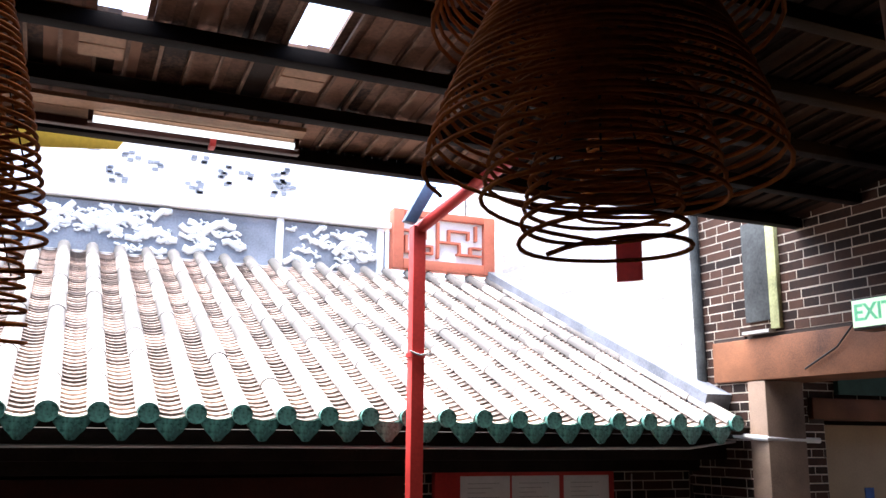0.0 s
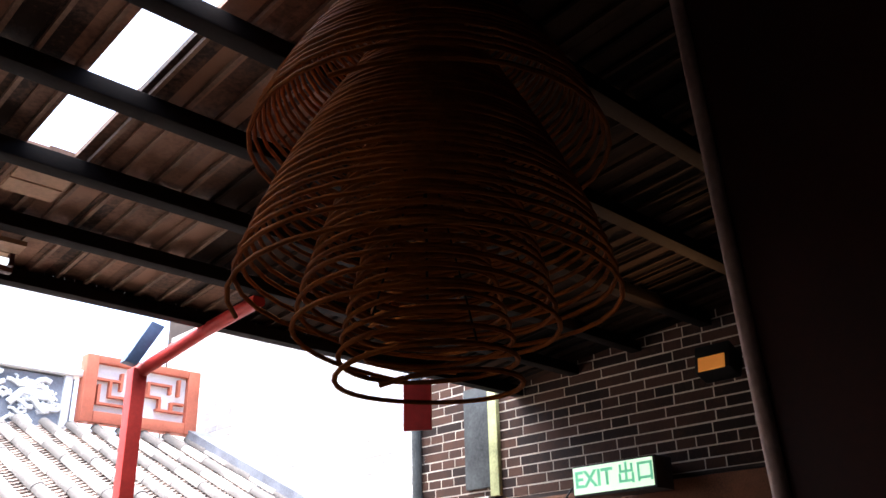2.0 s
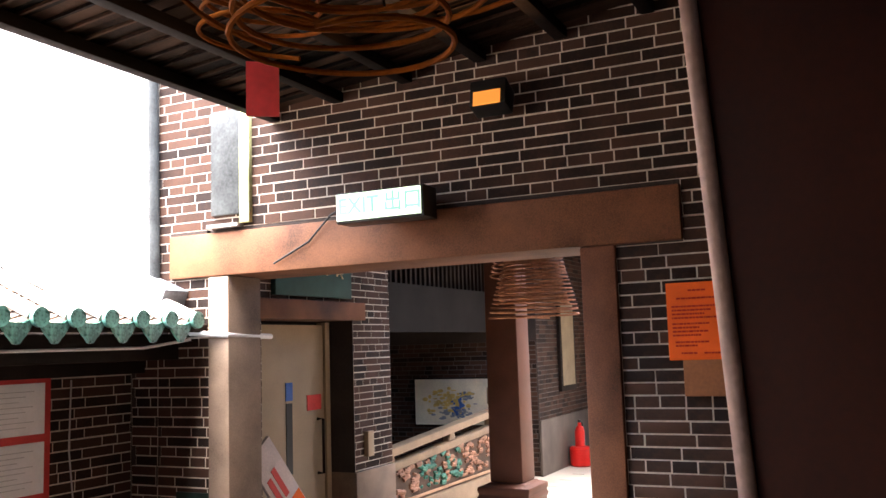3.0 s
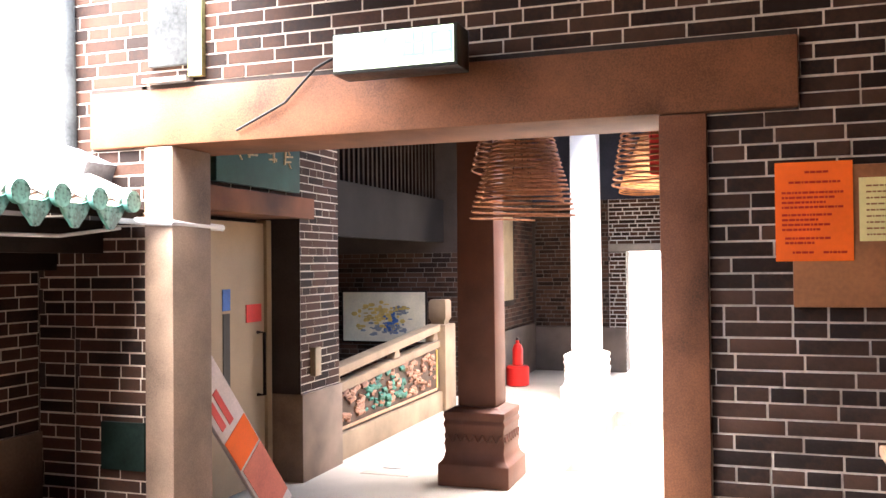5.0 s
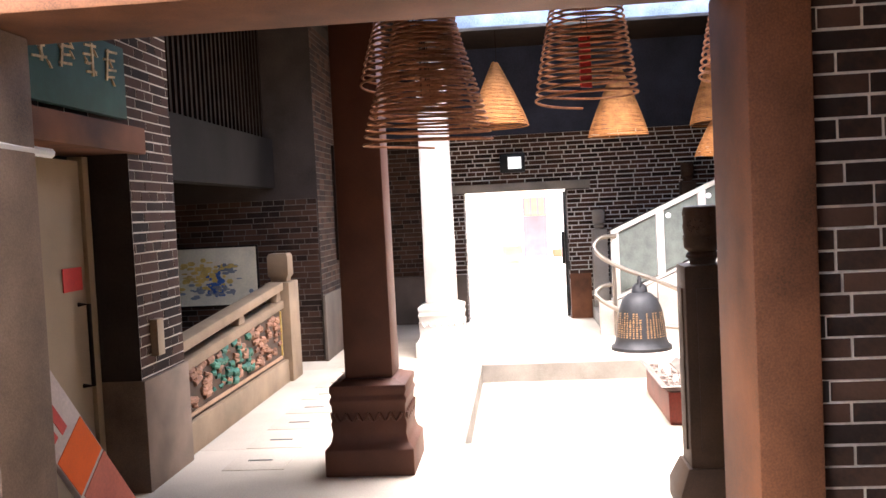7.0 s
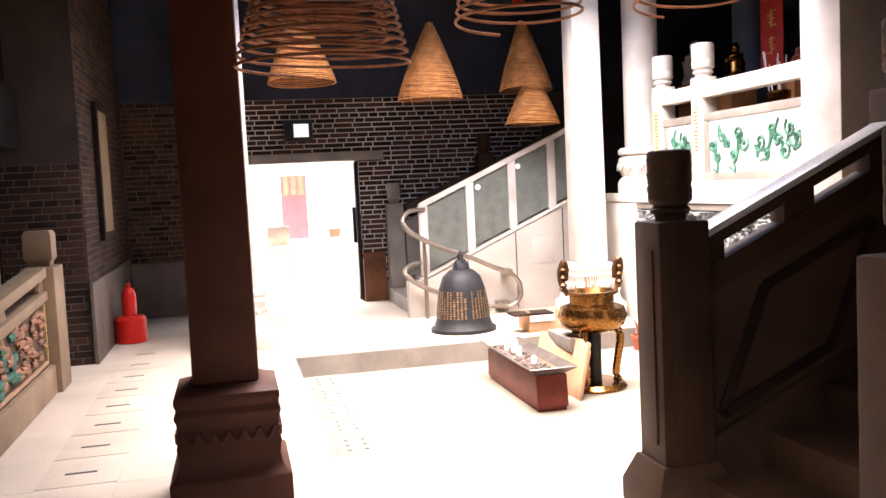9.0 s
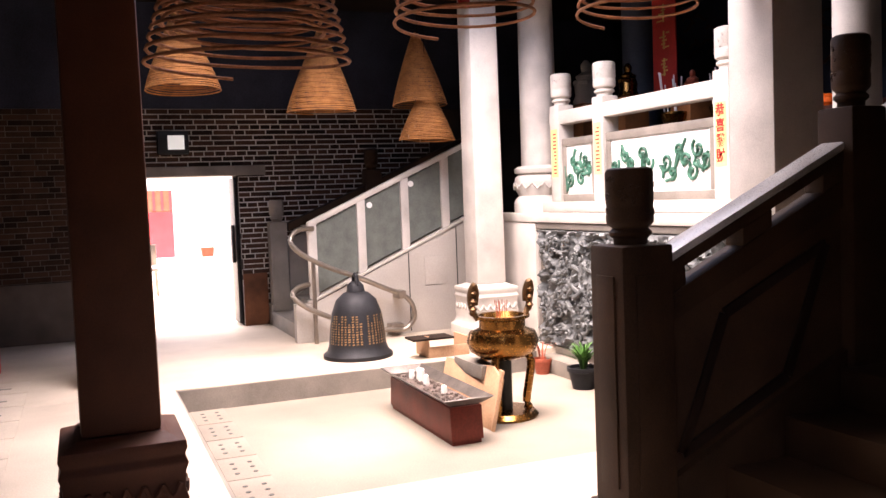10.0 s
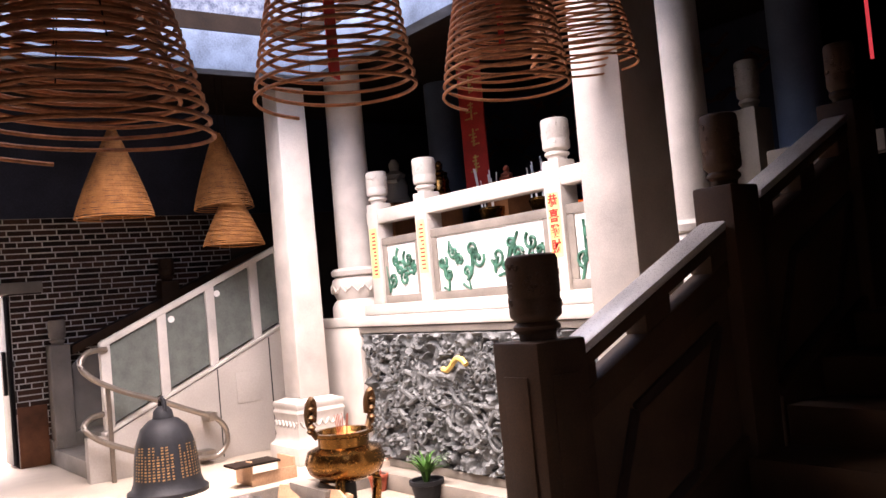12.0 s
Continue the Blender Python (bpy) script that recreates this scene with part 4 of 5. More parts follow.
part("panel_rail", Mesh().prism([(-1.34, 0.556), (1.32, 0.711), (1.32, 0.785), (-1.34, 0.63)], "y", -0.065, 0.065), WARMSTONE, bal, bevel=0.01)
part("rail", Mesh().prism([(-1.34, 0.695), (1.32, 0.885), (1.32, 0.965), (-1.34, 0.772)], "y", -0.07, 0.07), WARMSTONE, bal, bevel=0.012)
for x in (-1.25, 0.1, 1.24):
    low, top = 0.631 + 0.058 * (x + 1.34), 0.694 + 0.0714 * (x + 1.34)
    part("baluster", Mesh().prism([(x - 0.08, low), (x + 0.08, low + 0.009), (x + 0.05, top + 0.003), (x - 0.05, top - 0.004)], "y", -0.04, 0.04), WARMSTONE, bal, bevel=0.006)
part("edge_strip", Mesh().box(1.235, 1.255, -0.052, -0.041, 0.27, 0.69), GOLD, bal, "pale yellow painted edge")
part("moulding", Mesh().box(-1.3, 1.23, -0.055, -0.041, 0.245, 0.27), LIGHTWOOD, bal)
rng = random.Random(12)
cm = {"green": Mesh(), "brown": Mesh()}
for i in range(150):
    cx = rng.uniform(-1.2, 1.18)
    cz = 0.31 + rng.random() * (0.22 + 0.058 * (cx + 1.34))
    r = rng.uniform(0.02, 0.055)
    which = "green" if -0.7 < cx < 0.25 and rng.random() < 0.75 else "brown"
    cm[which].tube([(cx - r, -0.045, cz), (cx, -0.06, cz + r * rng.uniform(-0.6, 0.6)), (cx + r, -0.045, cz + r * rng.uniform(-0.8, 0.8))], r * 0.5, 7)
tagged(part("carving", cm["green"], GREENM, bal, "green painted carved leaves", smooth=True), kind="stuff")
tagged(part("carving", cm["brown"], CARVEBROWN, bal, "red-brown painted carved figures", smooth=True), kind="stuff")
part("newel", Mesh().box(1.33, 1.70, -0.12, 0.12, 0, 0.955), WARMSTONE, bal, bevel=0.015)
part("newel_cap", Mesh().stack([(0.075, 0.956), (0.08, 0.99), (0.10, 1.02), (0.10, 1.20), (0.085, 1.23)], 1.5, 0, 0), WARMSTONE, bal, smooth=True)
pic = thing("landscape_picture", 11.43, 7.4, 0.64, "framed painting of yellow flowers and a blue bird", "picture")
part("frame", Mesh().box(-0.02, 0.015, -0.56, 0.6, 0, 0.66), DARKWOOD, pic, bevel=0.005)
part("sheet", Mesh().box(-0.026, -0.021, -0.54, 0.58, 0.02, 0.64), mat("cream_picture_paper", (0.72, 0.63, 0.45), 0.7, 0.15, 4, 0.05), pic, "white painted sheet")
rng = random.Random(3)
for nm, mtl, cy, cz, sy, sz, n in (("yellow_paint", GOLD, 0.05, 0.36, 0.22, 0.11, 80), ("blue_paint", BLUEM, -0.08, 0.27, 0.08, 0.09, 34), ("green_paint", FRIEZE, 0.0, 0.18, 0.3, 0.05, 40), ("grey_paint", FRIEZE, -0.25, 0.42, 0.12, 0.07, 18)):
    m = Mesh()
    for i in range(n):
        y, z = rng.gauss(cy, sy * 0.7), rng.gauss(cz, sz * 0.7)
        y, z = max(-0.48, min(0.5, y)), max(0.06, min(0.58, z))
        d = 0.0262 + 0.00015 * i
        w, h = rng.uniform(0.015, 0.05), rng.uniform(0.008, 0.03)
        m.prism([(y + w * math.cos(q * 1.05), z + h * math.sin(q * 1.05)) for q in range(6)], "x", -d - 0.0012, -0.0255)
    tagged(part(nm, m, mtl, pic), kind="stuff")
structure("gallery", Mesh().box(7.68, 14.3, 6.62, 6.80, 1.90, 2.42), mat("dark_grey_paint", (0.016, 0.0135, 0.012), 0.75, 0.3, 2, 0.2, spec=0.08), "dark grey gallery beam over the side recess")
for i in range(34):
    x = 7.8 + i * 0.115
    single("gallery_slat", Mesh().box(x, x + 0.05, 6.70, 6.74, 2.425, 3.74), DARKWOOD, "dark upright slat above the gallery beam", "slat", group="gallery slats")
scroll = thing("hanging_scroll", 12.62, 6.13, 1.05, "tall framed dark scroll hung on the brick wall", "scroll")
part("frame", Mesh().box(-0.34, 0.34, -0.02, 0.028, 0, 1.34), DARKWOOD, scroll, bevel=0.006)
part("sheet", Mesh().box(-0.27, 0.27, -0.026, -0.021, 0.08, 1.26), mat("aged_paper", (0.30, 0.23, 0.14), 0.7, 0.2, 4, 0.1), scroll)
structure("baseboard_recess", Mesh().box(11.42, 14.3, 6.125, 6.158, 0, 0.72), DADO, "grey stone dado along the brick wall", bevel=0.006)
structure("baseboard_far_left", Mesh().box(14.275, 14.308, 4.76, 6.12, 0, 0.66), DADO, "grey stone dado beside the back door", bevel=0.006)
exg = thing("fire_extinguisher", 12.55, 5.97, 0, "red fire extinguisher standing in a red bucket stand", "fire extinguisher")
part("stand", Mesh().lathe([(0.13, 0), (0.15, 0.01), (0.155, 0.24), (0.13, 0.27), (0.125, 0.27)], seg=20), EXTRED, exg, smooth=True)
part("cylinder", Mesh().lathe([(0.07, 0.271), (0.07, 0.48), (0.05, 0.54), (0.025, 0.56), (0.025, 0.6)], seg=18), EXTRED, exg, smooth=True)
part("valve", Mesh().box(-0.02, 0.05, -0.015, 0.015, 0.6, 0.64), BLACK, exg, bevel=0.004)
part("hose", Mesh().tube([(0.05, 0, 0.62), (0.12, 0, 0.6), (0.15, 0, 0.45), (0.13, 0, 0.32)], 0.012, 8), BLACK, exg, smooth=True)
rng = random.Random(2)
for i in range(9):
    x = 7.4 + 0.515 * i
    cover = single("drain_cover", Mesh().box(x, x + 0.5, 5.55, 5.95, -0.02, 0.004), FLOORM, "pale stone drain cover set in the floor", "drain cover", bevel=0.003, group="floor drain covers")
    part("slot", Mesh().box(x + 0.2, x + 0.225, 5.68, 5.84, -0.02, 0.006), BLACK, cover, "dark drain slot")
for i in range(6):
    x = 8.0 + 0.49 * i
    cover = single("drain_cover", Mesh().box(x, x + 0.475, 4.10, 4.36, -0.21, -0.186), WELLFLOOR, "pale stone drain cover in the sunken floor", "drain cover", bevel=0.003, group="well drain covers")
    for a in range(2):
        for b in range(3):
            part("hole", Mesh().lathe([(0.016, -0.19), (0.016, -0.184)], x + 0.12 + 0.11 * b, 4.17 + 0.11 * a, 0, 10), BLACK, cover, "dark round drain hole")

# ---- back doorway ----
structure("door_lintel_back", Mesh().box(14.25, 14.75, 3.02, 5.0, 1.785, 1.90), GREY, "dark grey stone lintel over the back doorway", bevel=0.008)
structure("trim_door_foot", Mesh().box(14.28, 14.306, 3.05, 3.336, 0, 0.62), STONE, "brown stone foot of the doorway", bevel=0.006)
leafd = thing("open_black_gate", 14.76, 3.38, 0, "black steel gate leaf standing open in the back doorway", "gate")
part("leaf", Mesh().box(-0.42, -0.03, -0.02, 0.012, 0.03, 1.76), BLACK, leafd, bevel=0.004)
part("lock", Mesh().box(-0.36, -0.24, 0.013, 0.05, 0.75, 1.2), BLACK, leafd, bevel=0.006)
el = thing("emergency_light", 14.27, 4.06, 2.04, "black emergency light box with a white lens", "light")
part("box", Mesh().box(-0.10, 0.035, -0.17, 0.17, 0, 0.26), BLACK, el, bevel=0.008)
part("lens", Mesh().box(-0.108, -0.101, -0.12, 0.06, 0.05, 0.21), glow("lamp_lens", (0.9, 0.95, 0.9), 0.06), el, "lit white lens")
house = thing("far_house", 22.4, 3.5, 0, "pale house front with a faded red door beyond the yard", "house")
FADED_DOOR = mat("faded_red_door", (0.48, 0.05, 0.055), 0.5, 0.2, 4, 0.1)
part("wall", Mesh().box(0, 0.4, -8, 9, -0.02, 6), WHITEM, house)
part("step", Mesh().box(-0.6, -0.004, -0.9, 1.0, -0.02, 0.42), WHITEM, house, bevel=0.01)
part("door", Mesh().box(-0.05, -0.004, -0.14, 0.40, 0.42, 1.35), FADED_DOOR, house, "faded red lower door panel")
part("fanlight", Mesh().box(-0.05, -0.004, -0.14, 0.40, 1.354, 1.78), TERRA, house, "dark red glazed upper panel")
for q in (-0.13, 0.03, 0.19, 0.35):
    part("door_bar", Mesh().box(-0.06, -0.051, q, q + 0.05, 1.37, 1.77), FADED_DOOR, house)
plinth = single("white_plinth", Mesh().box(17.0, 17.3, 3.2, 3.55, -0.02, 0.69), WHITEM, "white plastered plinth in the sunlit yard", "plinth", bevel=0.01)
single("planter", Mesh().prism([(3.30, 0.692), (3.45, 0.692), (3.47, 0.83), (3.28, 0.83)], "x", 17.06, 17.22), TERRA, "terracotta planter standing on the white plinth", "planter", bevel=0.005)
chair = thing("garden_chair", 19.0, 4.15, -0.02, "grey metal chair standing in the sunlit yard", "chair")
part("seat", Mesh().box(-0.2, 0.2, -0.2, 0.2, 0.42, 0.46), STEEL, chair, bevel=0.01)
part("backrest", Mesh().box(0.17, 0.2, -0.2, 0.2, 0.5, 0.85), STEEL, chair, bevel=0.01)
for a in (-0.18, 0.18):
    for b in (-0.18, 0.18):
        part("leg", Mesh().tube([(a, b, 0), (a * 0.9, b * 0.9, 0.42)], 0.014, 8), STEEL, chair)

# ---- terrace front ----
structure("trim_terrace_ledge", Mesh().box(6.75, 12.55, 0.86, 1.06, 1.165, 1.25), PALE, "pale granite ledge of the terrace", bevel=0.012)
structure("trim_terrace_kerb", Mesh().box(6.75, 12.0, 0.985, 1.22, -0.19, -0.05), GREY, "low stone kerb below the carved wall", bevel=0.01)
structure("trim_terrace_pier", Mesh().box(11.25, 12.05, 0.985, 1.05, -0.05, 1.16), PALE, "pale granite pier beside the carved wall", bevel=0.01)
RX0, RX1, RZ0, RZ1 = 7.75, 11.18, 0.02, 1.10
NX, NZ = 300, 100
g = Mesh()
for j in range(NZ + 1):
    for i in range(NX + 1):
        x, z = RX0 + (RX1 - RX0) * i / NX, RZ0 + (RZ1 - RZ0) * j / NZ
        p = Vector((x * 7.0, z * 7.0, 3.1))
        swirl = noise.noise_vector(p * 0.8) * 1.3
        a = 1 - abs(noise.noise(p * 1.1 + swirl)) * 2.2
        b = 1 - abs(noise.noise(p * 2.6 + swirl * 1.6 + Vector((7, 3, 1)))) * 2
        h = max(0.0, a) * 0.07 + max(0, b) * 0.04 + 0.010 * noise.noise(p * 7)
        if i in (0, NX) or j in (0, NZ):
            h = 0
        g.v.append((x, 0.99 + max(0, h), z))
for j in range(NZ):
    for i in range(NX):
        k = j * (NX + 1) + i
        g.f.append((k, k + 1, k + NX + 2, k + NX + 1))
single("carved_relief", g, CARVE, "grey stone wall relief of tangled carved dragons and clouds", "relief", smooth=True)
rg = random.Random(77)
curls = Mesh()
for i in range(150):
    cx, cz = rg.uniform(RX0 + 0.1, RX1 - 0.1), rg.uniform(RZ0 + 0.09, RZ1 - 0.09)
    r0, sgn, ph, w = rg.uniform(0.035, 0.085), rg.choice((-1, 1)), rg.random() * 6.28, rg.uniform(0.010, 0.018)
    curls.tube([(cx + r0 * (1 - q / 15) * math.cos(sgn * q * 0.62 + ph), 1.055 + 0.022 * q / 13 + 0.004 * math.sin(i), cz + r0 * (1 - q / 15) * math.sin(sgn * q * 0.62 + ph)) for q in range(14)], w, 6)
for i in range(9):
    cx, cz, amp = RX0 + 0.25 + 0.33 * i, rg.uniform(0.35, 0.8), rg.uniform(0.12, 0.22)
    pts = [(cx + 0.26 * math.sin(0.183 * q + i), 1.052 + 0.02 * math.sin(q * 0.9), cz + amp * math.sin(0.277 * q + 1.7 * i)) for q in range(48)]
    curls.tube([(min(RX1 - 0.05, max(RX0 + 0.05, x)), y, min(RZ1 - 0.05, max(RZ0 + 0.05, z))) for x, y, z in pts], rg.uniform(0.018, 0.026), 8)
single("dragon_carving", curls, CARVE, "grey stone dragons and cloud curls carved on the wall", "carving", smooth=True, kind="stuff")
golds = Mesh()
golds.tube([(9.6 + 0.05 * q, 1.13, 0.86 + 0.05 * math.sin(q * 0.9)) for q in range(7)], 0.022, 8)
single("gilded_carving", golds, GOLD, "gilded curl on the carved stone wall", "carving", smooth=True)
for z0, z1 in ((-0.05, 0.015), (1.105, 1.16)):
    structure("trim_relief_frame", Mesh().box(7.7, 11.245, 0.985, 1.04, z0, z1), GREY, "grey stone frame of the carved wall", bevel=0.006)


def round_column(x, y, label, k=1.0):
    c = thing("terrace_column", x, y, 1.25, label, "column", "columns of the terrace")
    part("shaft", Mesh().lathe([(0.185 * k, 0.47), (0.18 * k, 1.5), (0.175 * k, 2.5)], seg=28), PALE, c, smooth=True)
    part("base", Mesh().lathe([(r * k, z) for r, z in ((0.27, 0), (0.27, 0.1), (0.25, 0.14), (0.22, 0.17), (0.255, 0.24), (0.265, 0.3), (0.25, 0.36), (0.22, 0.385), (0.255, 0.40), (0.26, 0.44), (0.23, 0.465), (0.19, 0.47))], seg=28), PALE, c, "carved ring base", smooth=True)
    ban = Mesh()
    for q in range(14):
        t = 6.283 * q / 14
        ban.tube([(0.262 * k * math.cos(t + 0.1 * w), 0.262 * k * math.sin(t + 0.1 * w), 0.27 + 0.03 * math.sin(w * 1.6)) for w in range(5)], 0.012, 6)
    part("carved_band", ban, PALE, c, smooth=True)
    return c


round_column(11.72, 0.72, "pale granite round column with a carved base")
round_column(7.72, 0.72, "slim pale granite round column behind the stair rail", 0.74)


def capped_post(parent, x, y, z0, z1, w, cap_r, cap_h, material, name="post"):
    post = part(name, Mesh().box(x - w, x + w, y - w, y + w, z0, z1), material, parent, bevel=0.014)
    m = Mesh().lathe([(cap_r * 0.7, 0), (cap_r * 0.72, 0.022), (cap_r * 0.9, 0.036), (cap_r * 0.9, 0.048), (cap_r * 0.74, 0.062), (cap_r * 0.98, 0.082), (cap_r, 0.095), (cap_r, cap_h * 0.45), (cap_r * 0.975, cap_h * 0.47), (cap_r * 0.975, cap_h * 0.52), (cap_r, cap_h * 0.54), (cap_r, cap_h - 0.02), (cap_r * 0.94, cap_h - 0.006), (cap_r * 0.8, cap_h)], x, y, z1 + 0.001, 22)
    cap = part("cap", m, material, post, "carved cylindrical cap", smooth=True)
    m = Mesh()
    rg = random.Random(int(x * 100 + y * 10))
    for q in range(40):
        a = 6.283 * rg.random()
        zc, rb = z1 + 0.12 + (cap_h - 0.16) * rg.random(), rg.uniform(0.008, 0.015)
        pts = []
        for w in range(7):
            t = a + rb / cap_r * math.cos(w * 0.9 + q) * (1 - w / 9)
            pts.append((x + (cap_r - 0.001) * math.cos(t), y + (cap_r - 0.001) * math.sin(t), zc + rb * math.sin(w * 0.9 + q) * (1 - w / 9)))
        m.tube(pts, 0.0038, 5)
    tagged(part("cap_carving", m, material, post, "curled relief on the cap", smooth=True), kind="stuff")


tb = thing("terrace_balustrade", 10.0, 0.70, 1.25, "pale stone balustrade with green carved panels", "balustrade")
part("sill", Mesh().box(-1.9, 1.55, -0.13, 0.13, 0, 0.10), PALE, tb, bevel=0.01)
part("rail", Mesh().box(-1.9, 1.4, -0.075, 0.075, 0.84, 0.97), PALE, tb, bevel=0.02)
for x in (1.28, 0.51, -1.13):
    capped_post(tb, x, 0, 0.10, 1.03, 0.085, 0.10, 0.30, PALE)
for a, b in ((0.60, 1.19), (-1.04, 0.42), (-1.85, -1.22)):
    part("panel", Mesh().box(a, b, -0.045, 0.045, 0.10, 0.70), WHITEM, tb, bevel=0.006)
    for q in ((a, b, 0.101, 0.17), (a, b, 0.63, 0.70)):
        part("panel_frame", Mesh().box(q[0], q[1], -0.06, 0.06, q[2], q[3]), GREY, tb, bevel=0.006)
    for q in (a, b - 0.07):
        part("panel_frame", Mesh().box(q, q + 0.07, -0.058, 0.058, 0.172, 0.628), GREY, tb, bevel=0.006)
    vine = Mesh()
    rg = random.Random(int(a * 100))
    n = max(3, int((b - a) * 11))
    for i in range(n):
        cx = a + 0.13 + (b - a - 0.26) * i / max(1, n - 1)
        if abs(cx - (a + b) / 2) < 0.12 and b - a > 1:
            continue
        cz, r0, sgn = 0.40 + 0.10 * math.sin(i * 2.1), rg.uniform(0.05, 0.085), rg.choice((-1, 1))
        vine.tube([(cx + r0 * (1 - q / 16) * math.cos(sgn * q * 0.55 + i), 0.05, cz + r0 * (1 - q / 16) * math.sin(sgn * q * 0.55 + i)) for q in range(16)], 0.0145, 7)
        vine.tube([(cx, 0.05, cz), (cx + rg.uniform(-0.06, 0.06), 0.055, cz + rg.uniform(-0.15, 0.12)), (cx + rg.uniform(-0.1, 0.1), 0.05, cz + rg.uniform(-0.18, 0.16))], 0.013, 7)
    part("carved_scroll", vine, GREENM, tb, "green painted carved scrolls", smooth=True)
for x, txt in ((1.28, "\u6240\u6c42\u5982\u610f"), (0.51, "\u842c\u4e8b\u52dd\u610f"), (-1.13, "\u606d\u559c\u767c\u8ca1")):
    part("paper_strip", Mesh().box(x - 0.06, x + 0.06, 0.0865, 0.089, 0.34, 0.80), YELLOW, tb, "yellow paper strip with red characters")
    if x < 0:
        for q, chh in enumerate(txt):
            lettering("character", chh, 0.10, REDPAINT, tb, pose(x, 0.091, 0.735 - 0.108 * q, 90, 0, 180))
    else:
        rg = random.Random(int(x * 10))
        bars = Mesh()
        for q in range(12):
            bars.box(x - 0.035, x + rg.uniform(0.0, 0.035), 0.0892, 0.0905, 0.37 + 0.034 * q, 0.385 + 0.034 * q)
        part("writing", bars, REDPAINT, tb)

# ---- altar behind the balustrade ----
alt = thing("altar_table", 10.2, -0.6, 1.16, "long dark red altar table with offerings", "table")
part("top", Mesh().box(-1.9, 2.75, -0.45, 0.45, 0.78, 0.86), REDWOOD, alt, bevel=0.01)
for x in (-1.8, 2.65):
    for y in (-0.38, 0.38):
        part("leg", Mesh().box(x - 0.06, x + 0.06, y - 0.06, y + 0.06, 0, 0.779), REDWOOD, alt, bevel=0.008)
part("apron", Mesh().box(-1.7, 1.4, 0.40, 0.43, 0.35, 0.779), REDWOOD, alt)


def figurine(x, y, z, h, material, label):
    m = Mesh().lathe([(0.30 * h, 0), (0.32 * h, 0.06 * h), (0.26 * h, 0.2 * h), (0.28 * h, 0.4 * h), (0.22 * h, 0.56 * h), (0.25 * h, 0.64 * h), (0.10 * h, 0.74 * h), (0.12 * h, 0.82 * h), (0.12 * h, 0.9 * h), (0.05 * h, h)], x, y, z, 14)
    m.tube([(x + 0.2 * h, y, z + 0.62 * h), (x + 0.26 * h, y + 0.14 * h, z + 0.48 * h), (x + 0.08 * h, y + 0.24 * h, z + 0.5 * h)], 0.06 * h, 7)
    m.tube([(x - 0.2 * h, y, z + 0.62 * h), (x - 0.26 * h, y + 0.14 * h, z + 0.48 * h), (x - 0.08 * h, y + 0.24 * h, z + 0.5 * h)], 0.06 * h, 7)
    return single("figurine", m, material, label, "figurine", smooth=True, group="altar figurines")


for x, z in ((12.6, 2.44), (11.76, 2.42), (10.69, 2.32)):
    single("figurine_stand", Mesh().box(x - 0.15, x + 0.15, -0.55, -0.25, 2.021, z - 0.001), BOARDM, "small brown wooden stand on the altar table", "stand", bevel=0.006, group="figurine stands")
figurine(12.6, -0.4, 2.44, 0.50, PLASTER, "small grey robed altar figurine")
figurine(11.76, -0.4, 2.42, 0.36, BRASS, "small gilded altar figurine")
figurine(11.0, -0.75, 2.021, 0.32, BRONZE, "small dark altar figurine behind the others")
figurine(10.69, -0.4, 2.32, 0.24, TERRA, "small red-brown altar figurine")
for k, (x0, n) in enumerate(((10.72, 9), (10.02, 13))):
    pot = thing("incense_pot", x0, -0.22, 2.021, "small brass incense pot full of white joss sticks", "incense pot", "incense pots")
    part("bowl", Mesh().lathe([(0.07, 0), (0.12, 0.05), (0.14, 0.12), (0.13, 0.14), (0.11, 0.13)], seg=18), BRASS, pot, smooth=True)
    rg = random.Random(k)
    for i in range(n):
        a, b = rg.uniform(-0.1, 0.1), rg.uniform(-0.06, 0.06)
        part("joss_stick", Mesh().tube([(a, b, 0.1), (a * 1.5 + rg.uniform(-0.03, 0.03), b * 1.4, rg.uniform(0.36, 0.55))], 0.007, 5), PAPER, pot)
off = Mesh()
rg = random.Random(9)
for i in range(22):
    r = rg.uniform(0.03, 0.06)
    off.lathe([(r * 0.5, 0), (r, r * 0.6), (r * 0.9, r * 1.3), (r * 0.3, r * 1.8)], rg.uniform(8.9, 10.1), rg.uniform(-0.35, -0.2), 2.021, 10)
single("fruit_offerings", off, ORANGE, "orange and yellow fruit offerings along the altar", "fruit", smooth=True, kind="stuff")
ban = thing("red_banner", 11.25, -0.5, 2.45, "long red cloth banner with gold characters", "banner")
part("cloth", Mesh().box(-0.19, 0.19, -0.006, 0.006, 0, 1.3), REDPAINT, ban)
for q, chh in enumerate("\u6709\u6c42\u5fc5\u61c9"):
    bars = Mesh()
    rg = random.Random(q)
    for w in range(5):
        a = rg.uniform(-0.1, 0.0)
        bars.box(a, a + rg.uniform(0.05, 0.12), 0.0065, 0.009, 0.14 + 0.27 * q + 0.035 * w, 0.155 + 0.27 * q + 0.035 * w)
    bars.box(-0.012, 0.012, 0.0068, 0.0095, 0.13 + 0.27 * q, 0.31 + 0.27 * q)
    part("gold_writing", bars, GOLD, ban)
single("altar_pillar", Mesh().lathe([(0.2, 0), (0.2, 2.59)], 12.25, -0.9, 1.16, 24), mat("blue_grey_paint", (0.10, 0.13, 0.18), 0.5, 0.2, 3, 0.1), "blue-grey painted round pillar beside the banner", "pillar", smooth=True)
